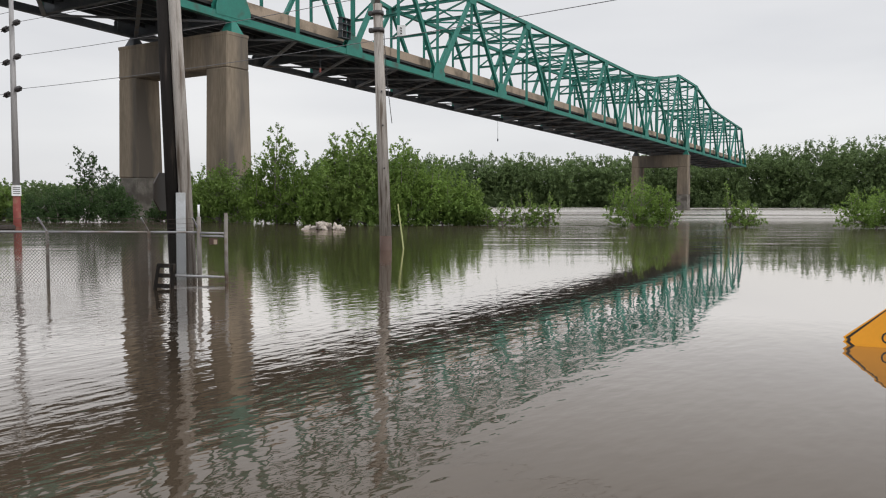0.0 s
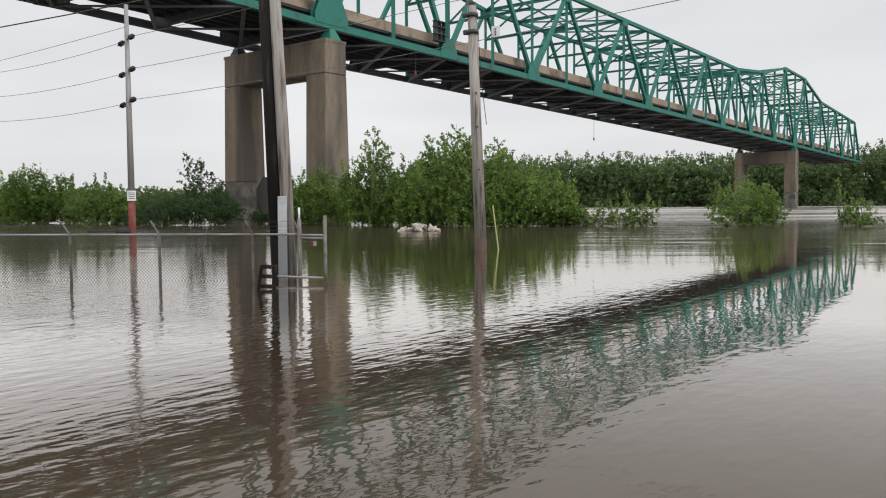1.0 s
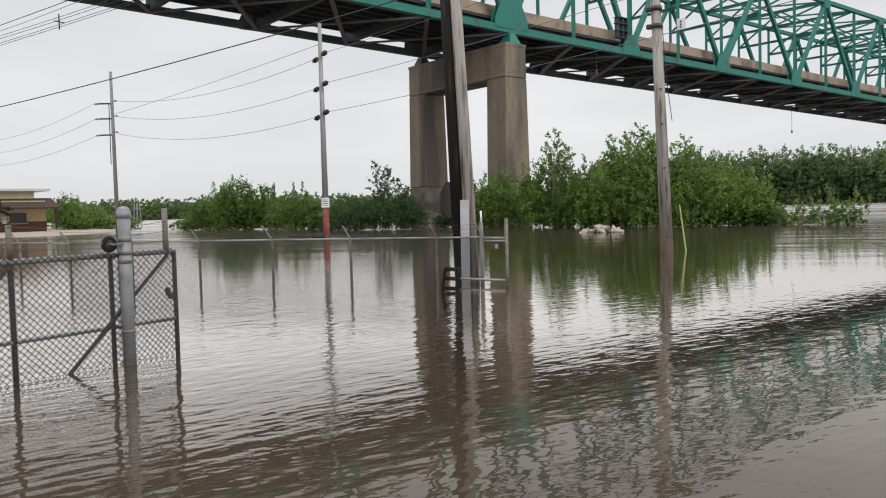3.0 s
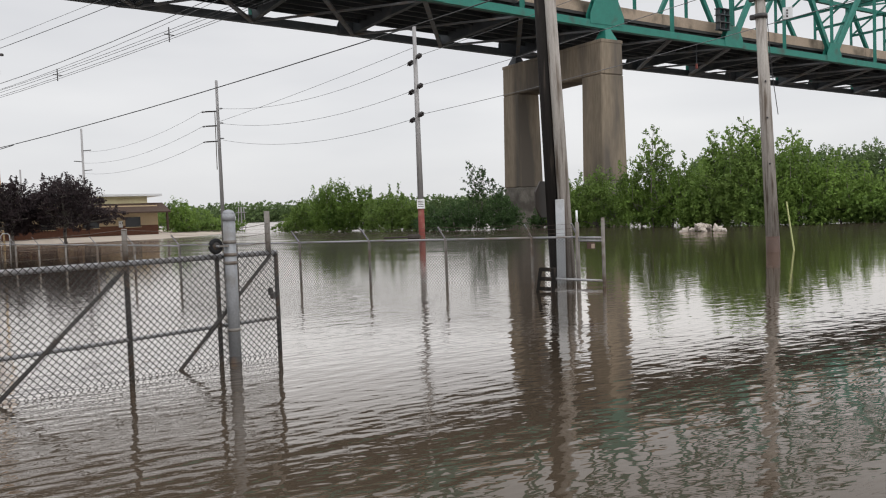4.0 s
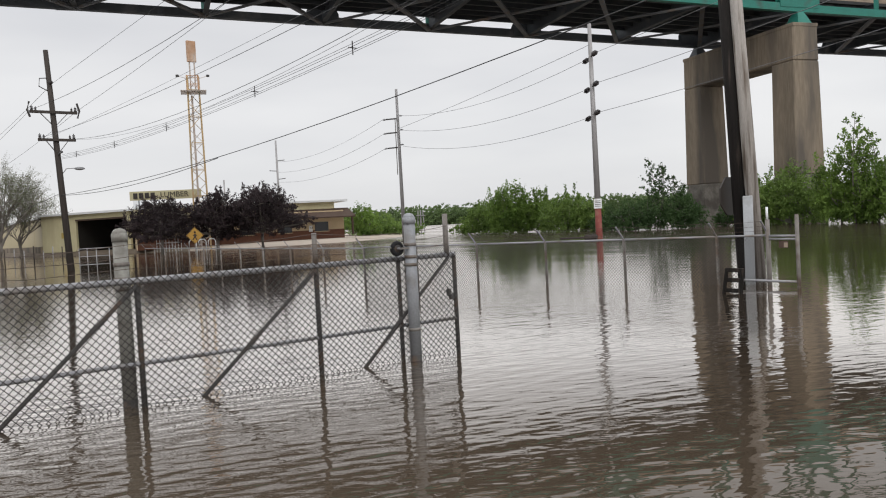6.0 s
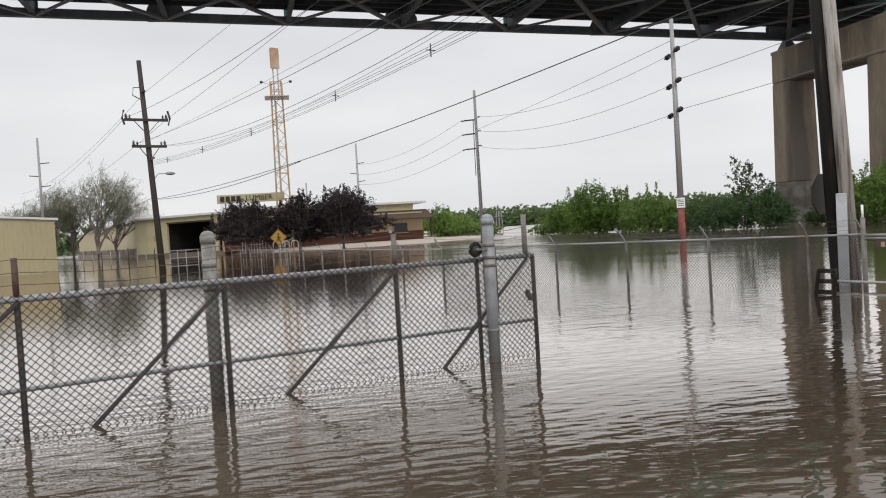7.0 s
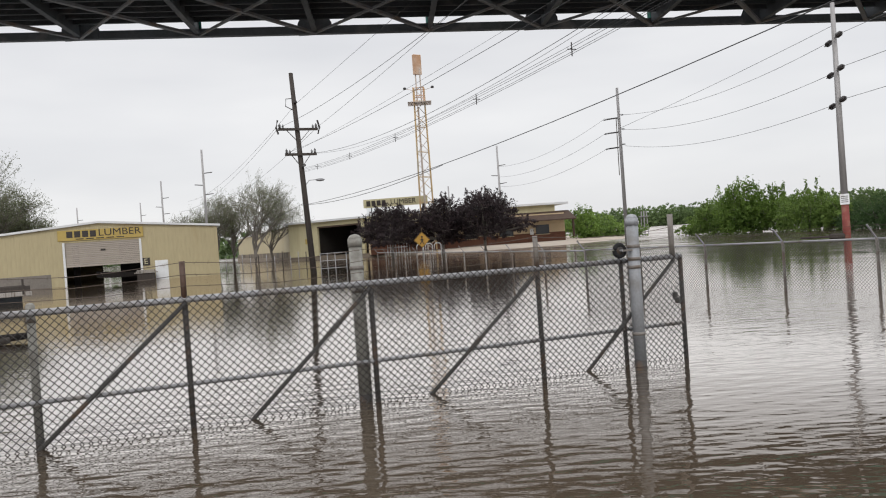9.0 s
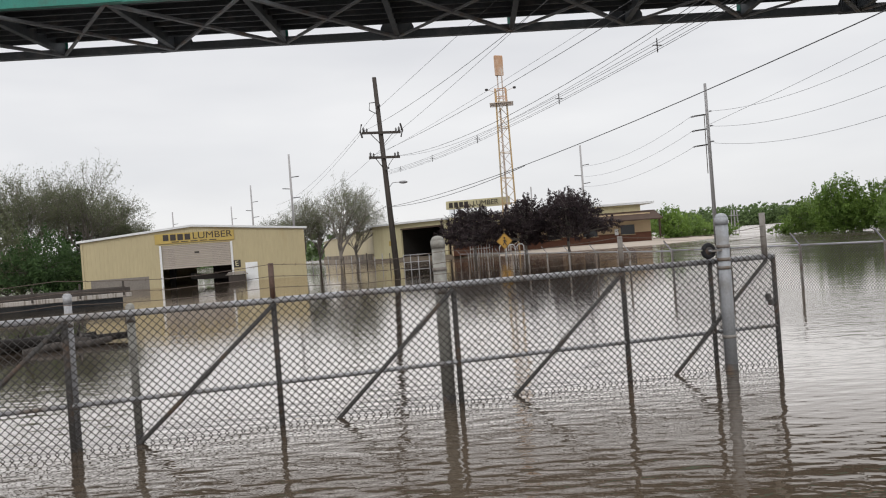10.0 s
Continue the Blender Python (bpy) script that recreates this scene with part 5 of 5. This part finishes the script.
for i, (az, d, h, w, n, s) in enumerate(bank):
    shrub(az, d, h, w, LEAF if i % 3 else LEAF_LIGHT, BANK, "riverside shrubs", int(n * 1.35), 0.18, 7, s * 2, 1.4)
# taller thin saplings that rise out of the shrubs
def sapling(az, d, h, w, leaf, per=26):
    """A thin stem with rising side shoots, leaves set along every shoot."""
    base = at(az, d)
    t = thing("sapling", base, "thin open sapling with feathery green shoots above the shrubs", "tree", "saplings")
    g, pts = bmesh.new(), []
    stems = 3 if w > 2.4 else 2
    for k in range(stems):
        foot = Vector((random.uniform(-0.2, 0.2), random.uniform(-0.2, 0.2), -0.5))
        tip = Vector((random.uniform(-0.28, 0.28) * w, random.uniform(-0.28, 0.28) * w, h * (1.0 if k == 0 else random.uniform(0.78, 0.93))))
        line = limb(g, base + foot, base + tip, 0.06, 0.012, 0.05, 8, 5)
        for i in range(15):
            f = 0.36 + 0.62 * i / 15
            p = foot.lerp(tip, f)
            a = i * 2.4 + random.uniform(-0.5, 0.5)
            ln = w * 0.42 * (1.15 - f) * 1.6 * random.uniform(0.7, 1.2)
            q = p + Vector((math.cos(a) * ln, math.sin(a) * ln, ln * random.uniform(0.7, 1.1)))
            limb(g, base + p, base + q, 0.016, 0.005, 0.08, 3, 4)
            n = int(per * (0.5 + ln))
            e = rng.random((n, 1)) ** 0.8
            pts.append(np.array(p) * (1 - e) + np.array(q) * e + rng.normal(size=(n, 3)) * 0.075)
    part("trunk", g, BARK, t)
    v, f = leaf_quads(np.concatenate(pts), 0.2)
    ob = new("crown", mesh_from("crown", v, f, leaf))
    ob.parent = t
    return t


for az, d, h, w in ((11.7, 61, 7.5, 3.4), (10.6, 61, 6.4, 2.4), (24.2, 70, 6.2, 2.6), (6.1, 57.5, 7.4, 3.6), (4.4, 57.5, 6.7, 2.6), (2.9, 57.5, 6.4, 2.8), (22.6, 70, 4.5, 2.0), (7.5, 58, 6.7, 2.6)):
    sapling(az, d, h, w, LEAF_DARK if az > 20 else LEAF, 17)
for az, d, h, w, n in ((25.6, 70, 2.9, 4.6, 6000), (22.4, 69, 3.1, 4.0, 5000), (27.2, 74, 2.3, 3.4, 3500), (19.5, 70, 1.6, 2.4, 1500)):
    shrub(az, d, h, w, LEAF_DARK, "dense dark green shrub beside the bridge pier", "shrubs by the pier", int(n * 1.7), 0.135, 7, 8, 0.6)
for az, d, h, w, n, s in ((36.0, 92, 4.3, 5.0, 6000, 6), (34.2, 88, 5.6, 5.6, 10000, 10), (32.5, 86, 4.7, 4.0, 6000, 6), (30.2, 80, 3.9, 5.0, 7000, 14), (28.5, 78, 3.0, 3.6, 4000, 4), (37.4, 96, 2.3, 4.0, 2500, 3)):
    shrub(az, d, h, w, LEAF if h > 4.4 else LEAF_LIGHT, BANK, "riverside shrubs", int(n * 1.25), 0.2, 7, s * 2, 1.2)
for az, d, h, w, n, s in ((-4.4, 54, 1.5, 1.4, 500, 5), (-6.1, 54, 1.9, 1.9, 900, 7), (-7.6, 54, 1.9, 1.3, 600, 5), (-3.2, 56, 1.0, 2.0, 500, 1),
                         (-13.6, 55, 3.1, 3.6, 3400, 12), (-15.4, 55, 2.6, 2.0, 1200, 7), (-20.9, 56, 1.7, 2.2, 1100, 8), (-19.8, 56, 2.6, 0.8, 250, 3), (-28.6, 57, 2.6, 4.2, 3600, 8), (-31.5, 57, 3.4, 4.6, 4000, 8)):
    shrub(az, d, h, w, LEAF_LIGHT if h < 2.5 else LEAF, "small half-drowned green shrub standing in the river", "half-drowned shrubs", int(n * 1.6), 0.13, 5, s, 0.8)
for az, d, h, w, n in ((45.0, 114, 5.0, 5.4, 6000), (43.4, 118, 3.6, 6.0, 5000), (42.0, 124, 2.4, 6.0, 3500)):
    shrub(az, d, h, w, LEAF_LIGHT if az < 44 else LEAF, "bright green tree beside the office", "trees by the office", n, 0.24, 7, 5, 1.0, 0.25, "tree")
# purple-leaved trees before the office
for az, d, h, w, n in ((58.6, 86, 5.9, 8.4, 15000), (55.0, 84, 6.2, 6.6, 12000), (51.9, 84, 7.0, 8.6, 19000)):
    ls = []
    for i in range(12):
        a = 2 * math.pi * i / 12 + random.uniform(-0.3, 0.3)
        k = random.uniform(0.25, 0.5)
        ls.append(((math.cos(a) * w * k * 0.75, math.sin(a) * w * k * 0.75, h * random.uniform(0.34, 0.66)), (w * 0.2, w * 0.2, h * random.uniform(0.14, 0.2))))
    for i in range(9):
        a = random.uniform(0, 6.28)
        k = random.uniform(0.3, 0.5)
        ls.append(((math.cos(a) * w * k, math.sin(a) * w * k, h * random.uniform(0.26, 0.42)), (w * 0.15, w * 0.15, h * random.uniform(0.07, 0.12))))
    for i in range(5):
        a = random.uniform(0, 6.28)
        ls.append(((math.cos(a) * w * 0.14, math.sin(a) * w * 0.14, h * random.uniform(0.7, 0.82)), (w * 0.17, w * 0.17, h * 0.15)))
    leafy("tree", at(az, d), ls, int(n * 1.05), 0.18, LEAF_PURPLE, "spreading dark purple-leaved ornamental tree at the flooded yard", "tree", "purple trees", 0.2, 0.2, 40, 0.8)


def bare_tree(az, d, h, label, leaf_n, leaf, spread=0.5, seed=1, levels=7, leaf_size=0.14):
    """A tall tree just in bud: forked limbs down to fine twigs, and a thin scatter of buds."""
    random.seed(seed)
    base = at(az, d)
    t = thing("tree", base, label, "tree", "budding trees")
    g, tips = bmesh.new(), []

    def grow(p, d0, length, r, depth):
        q = p + d0 * length
        mid_p = p.lerp(q, 0.5) + Vector((random.uniform(-1, 1), random.uniform(-1, 1), 0)) * length * 0.07
        add_tube(g, [p, mid_p, q], r, 6 if depth < 2 else (4 if depth < 4 else 3), r * 0.68)
        if depth >= 3:
            tips.append((mid_p, q))
        if depth == levels:
            return
        for i in range((4, 3, 3, 2, 3, 2, 2)[depth]):
            a = 2.4 * i + random.uniform(0, 2.0) + depth
            tilt = random.uniform(0.3, 1.15) * spread
            side = Vector((math.cos(a), math.sin(a), 0)) * math.tan(tilt)
            nd = (d0 + side * 0.85 + Z * 0.12).normalized()
            f = random.uniform(0.5, 1.0) if depth == 0 else 1.0 if i == 0 else random.uniform(0.3, 1.0)
            grow(p.lerp(q, f), nd, length * random.uniform(0.68, 0.95), max(0.011, r * random.uniform(0.5, 0.68)), depth + 1)
    grow(base - Z * 0.5, Vector((random.uniform(-0.06, 0.06), random.uniform(-0.06, 0.06), 1)).normalized(), h * 0.22, h * 0.02, 0)
    part("trunk", g, BARK, t)
    pick = rng.integers(0, len(tips), leaf_n)
    ab = np.array([[*(a - base), *(b - base)] for a, b in tips])[pick]
    f = rng.random((leaf_n, 1))
    pts = ab[:, :3] * (1 - f) + ab[:, 3:] * f + rng.normal(size=(leaf_n, 3)) * 0.2
    v, fc = leaf_quads(pts, leaf_size)
    ob = new("crown", mesh_from("crown", v, fc, leaf))
    ob.parent = t
    return t


BUD = "tall spreading tree in thin olive bud behind the sheds"
for az, d, h, n, k in ((68.3, 108, 14.0, 6500, 11), (70.9, 110, 11.8, 7000, 12), (72.2, 114, 11.0, 5200, 13), (67.2, 114, 10.5, 4000, 14), (69.7, 116, 11.4, 5000, 15)):
    bare_tree(az, d, h, BUD, n * 2, LEAF_BUD, 0.78, k, 7, 0.10)
for az, d, h, s in ((84.9, 95, 15.2, 21), (88.2, 95, 15.0, 22), (83.6, 98, 11.5, 23), (90.4, 92, 14.2, 24), (86.4, 104, 14.6, 25), (82.9, 103, 9.5, 26), (93.0, 92, 14.0, 27)):
    bare_tree(az, d, h, "tall tree with olive spring leaves behind the shed", 16000, LEAF_OLIVE, 0.74, s, 7, 0.12)
random.seed(5)
for az, d, h, w, n in ((87.6, 80, 5.6, 7.0, 9500), (89.8, 84, 7.8, 8.0, 9000), (92.8, 84, 7.6, 8.0, 8000), (85.6, 97, 6.5, 6.0, 7000)):
    shrub(az, d, h, w, LEAF_DARK if n != 9000 else LEAF_OLIVE, "dark green thicket beside the shed", "thicket beside the shed", n, 0.22, 7, 8, 1.2)


def far_wood(name, rows, quads, size, label, leaf):
    """Crowns of many leaf clumps, from the water up. rows: bearing, distance, height, width of each crown."""
    out = []
    for az, d, h, w in rows:
        b = np.array(at(az, d))
        ls = []
        for i in range(9):
            a, k = rng.uniform(0, 6.28), rng.uniform(0.1, 0.4)
            zz = h * (0.04 + 0.72 * (i + rng.random()) / 9)
            ls.append(((math.cos(a) * w * k, math.sin(a) * w * k, zz), (w * rng.uniform(0.26, 0.4), w * rng.uniform(0.26, 0.4), h * rng.uniform(0.13, 0.22))))
        ls.append(((0, 0, h * 0.74), (w * 0.34, w * 0.34, h * 0.24)))
        p = lobe_points(ls, quads, 0.25)
        p = p[p[:, 2] > 0.1]
        out.append(p + b)
    v, f = leaf_quads(np.concatenate(out), size)
    ob = new(name, mesh_from(name, v, f, leaf))
    return tagged(ob, label, "woods", "", "stuff")


rows = []
for row in range(3):
    az = -46.0 + row * 0.6
    while az < 9.0:
        d = 340 + row * 8 + rng.uniform(-4, 4)
        lift = 22.5 + max(0.0, -az - 14) * 0.34 + rng.uniform(-1.6, 1.5) + (row == 0) * -3.5
        rows.append((az, d, lift, rng.uniform(9, 13)))
        az += rng.uniform(0.9, 1.45)
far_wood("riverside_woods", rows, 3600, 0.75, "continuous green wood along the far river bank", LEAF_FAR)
rows = []
for row in range(3):
    az = 6.0
    while az < 47.0:
        rows.append((az, 760 + row * 20, 18.5 + rng.uniform(-1.5, 1.5) + 1.6 * math.sin(az * 0.5), rng.uniform(20, 28)))
        az += rng.uniform(0.55, 0.9)
az = 63.0
while az < 100.0:
    rows.append((az, 330, rng.uniform(8, 12), rng.uniform(12, 16)))
    az += rng.uniform(1.4, 2.2)
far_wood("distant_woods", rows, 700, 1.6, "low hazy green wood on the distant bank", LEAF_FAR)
# sheet behind the far woods, coloured dark for the shade between trunks
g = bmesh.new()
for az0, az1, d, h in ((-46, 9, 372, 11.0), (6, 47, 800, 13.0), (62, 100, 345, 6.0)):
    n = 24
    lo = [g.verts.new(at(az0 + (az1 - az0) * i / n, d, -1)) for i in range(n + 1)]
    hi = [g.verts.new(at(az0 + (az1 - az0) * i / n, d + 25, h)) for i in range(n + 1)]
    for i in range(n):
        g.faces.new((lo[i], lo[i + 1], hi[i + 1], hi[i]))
solo("river_bank", g, mat("shaded_undergrowth", (0.045, 0.062, 0.028), 0.95, 0.4, 0.1, bump=0.3), "sloping bank sheet behind the flooded trees, the woods' shade in its dark colour", "bank", "structure")

# ---- small things on the water ----
rocks = thing("rock_pile", (-7.0, 46.7, 0), "heap of pale broken rock just above the flood", "rock pile")
random.seed(9)
for i in range(46):
    r = random.random() ** 0.7
    a = random.uniform(0, 6.28)
    x, y = math.cos(a) * r * 1.25, math.sin(a) * r * 0.7
    s = random.uniform(0.09, 0.22)
    g = bmesh.new()
    bmesh.ops.create_icosphere(g, subdivisions=1, radius=s)
    for v in g.verts:
        v.co *= random.uniform(0.75, 1.2)
    bmesh.ops.transform(g, matrix=Matrix.Translation((-7.0 + x, 46.7 + y, max(0.02, 0.4 * (1 - r) + random.uniform(-0.06, 0.06)))) @ Euler((a, r * 3, a * 2)).to_matrix().to_4x4() @ Matrix.Diagonal((1.2, 0.9, 0.7, 1)), verts=g.verts)
    part("rock", g, ROCK, rocks)
# drift logs behind the gate
random.seed(4)
for i in range(7):
    p = at(86.5 + i * 0.9, 19.0 + random.uniform(-0.8, 0.8), 0.06 + 0.05 * (i % 3))
    d = Vector((random.uniform(-0.3, 0.3), random.choice((-1, 1)), random.uniform(-0.02, 0.12))).normalized() * random.uniform(0.8, 1.7)
    g = bmesh.new()
    add_tube(g, [p - d, p - d * 0.3 + Z * 0.05, p + d * 0.4 - Z * 0.02, p + d], random.uniform(0.09, 0.16), 9, 0.07)
    for k in range(2):
        e = Vector((random.uniform(-0.4, 0.4), random.uniform(-0.3, 0.3), random.uniform(0.15, 0.4)))
        add_tube(g, [p + d * 0.3 * k, p + d * 0.3 * k + e], 0.035, 5, 0.015)
    solo("drift_log", g, WOOD_TAR if i % 2 else WOOD_DARK, "dark waterlogged drift log floating behind the gate", "log", "", "drift logs", True)
# flooded flat trailer
tr = at(88.4, 42)
trailer = thing("flatbed_trailer", tr, "long grey flatbed trailer standing deep in the flood", "trailer")
tx = Vector((tr.y, -tr.x, 0)).normalized()
ta_ = math.atan2(tx.y, tx.x)
part("bed", box((tr.x, tr.y, 0.42), (8.5, 2.2, 0.22), ta_, 0.03), WOOD_GREY, trailer)
for e in (-1, 1):
    q = tr + Vector((tr.x, tr.y, 0)).normalized() * e * 1.05
    part("side_rail", box((q.x, q.y, 0.66), (8.4, 0.08, 0.25), ta_, 0.02), WOOD_DARK, trailer)
for s in (-3.9, -2.0, 0.0, 2.0, 3.9):
    q = tr + tx * s - Vector((tr.x, tr.y, 0)).normalized() * 1.08
    part("stake", box((q.x, q.y, 0.75), (0.09, 0.07, 0.7), ta_), WOOD_DARK, trailer)
part("frame", box((tr.x, tr.y, 0.1), (7.8, 0.9, 0.5), ta_), STEEL_DARK, trailer)
# white pipe gate in the yard fence
for az in (62.9,):
    b = at(az, 47)
    pg = thing("pipe_gate", b, "pale tubular pipe gate standing in the flooded yard", "gate", "pipe gates")
    e = Vector((b.y, -b.x, 0)).normalized()
    for s in (-0.75, -0.35, 0.1, 0.75):
        part("upright", pipe(b + e * s - Z * 0.5, b + e * s + Z * 1.25, 0.025, None, 8), GALV, pg, smooth=True)
    for z in (0.35, 0.8, 1.22):
        part("rail", pipe(b - e * 0.75 + Z * z, b + e * 0.75 + Z * z, 0.022, None, 8), GALV, pg, smooth=True)
# thin yard posts
random.seed(3)
for i in range(14):
    b = at(64.8 + i * 0.55, 78 + random.uniform(-3, 3))
    solo("yard_post", pipe(b - Z * 0.5, b + Z * random.uniform(1.0, 1.6), 0.05, 0.045, 8), POLE_STEEL if i % 3 else WOOD_DARK, "thin upright post in the flooded yard", "post", "", "yard posts", True)
# channel marker out on the water
nm = at(40.75, 150)
marker = thing("channel_marker", nm, "small lattice channel marker with a white board", "marker")
for dx, dy in ((-0.5, -0.5), (0.5, -0.5), (0.5, 0.5), (-0.5, 0.5)):
    part("leg", pipe(nm + Vector((dx, dy, -1)), nm + Vector((dx * 0.6, dy * 0.6, 4.2)), 0.09, None, 6), POLE_STEEL, marker)
part("deck", box(nm + Z * 3.2, (1.3, 1.3, 0.12)), POLE_STEEL, marker)
part("board", box(nm + Vector((-1.6, -0.6, 2.0)), (1.2, 0.08, 1.0), 0.7), WHITE, marker)
# hanging clearance lamps under the bridge
for k, lat, z0, z1, red in ((0.72, 0.4, 0.0, -2.2, True), (4.3, WIDE - 1.0, 0.0, -3.6, False)):
    p = node(k, lat)
    hl = thing("hanging_lamp", (p.x, p.y, p.z + z1), "small clearance lamp hanging on a rod below the bridge deck", "lamp", "clearance lamps")
    part("rod", pipe(p + Z * 0.1, p + Z * z1, 0.03, None, 6), STEEL_DARK, hl)
    part("lamp", pipe(p + Z * (z1 - 0.45), p + Z * z1, 0.13, 0.1, 10), RED if red else STEEL_DARK, hl, "red glass lamp" if red else "")
# white guard hoops at the tower's foot and a white railing by the office
gh = at(56.0, 82)
hoops = thing("guard_rail", gh, "white pipe guard hoops at the foot of the tower", "guard rail", "white railings")
e = Vector((gh.y, -gh.x, 0)).normalized()
for s in (-1.3, -0.4, 0.5):
    part("hoop", add_tube(bmesh.new(), [gh + e * s - Z * 0.5, gh + e * s + Z * 1.05, gh + e * (s + 0.15) + Z * 1.25, gh + e * (s + 0.55) + Z * 1.25, gh + e * (s + 0.7) + Z * 1.05, gh + e * (s + 0.7) - Z * 0.5], 0.05, 8), WHITE, hoops, smooth=True)
wr = at(58.2, 90, 0.5)
railing = thing("railing", wr, "short white railing beside the purple trees", "railing", "white railings")
e = Vector((wr.y, -wr.x, 0)).normalized()
for z in (0.55, 1.1):
    part("rail", beam(wr - e * 1.3 + Z * z, wr + e * 1.3 + Z * z, 0.06, 0.1), WHITE, railing)
for i in range(9):
    part("baluster", beam(wr + e * (-1.25 + i * 0.31) + Z * -0.4, wr + e * (-1.25 + i * 0.31) + Z * 1.1, 0.05, 0.05), WHITE, railing)
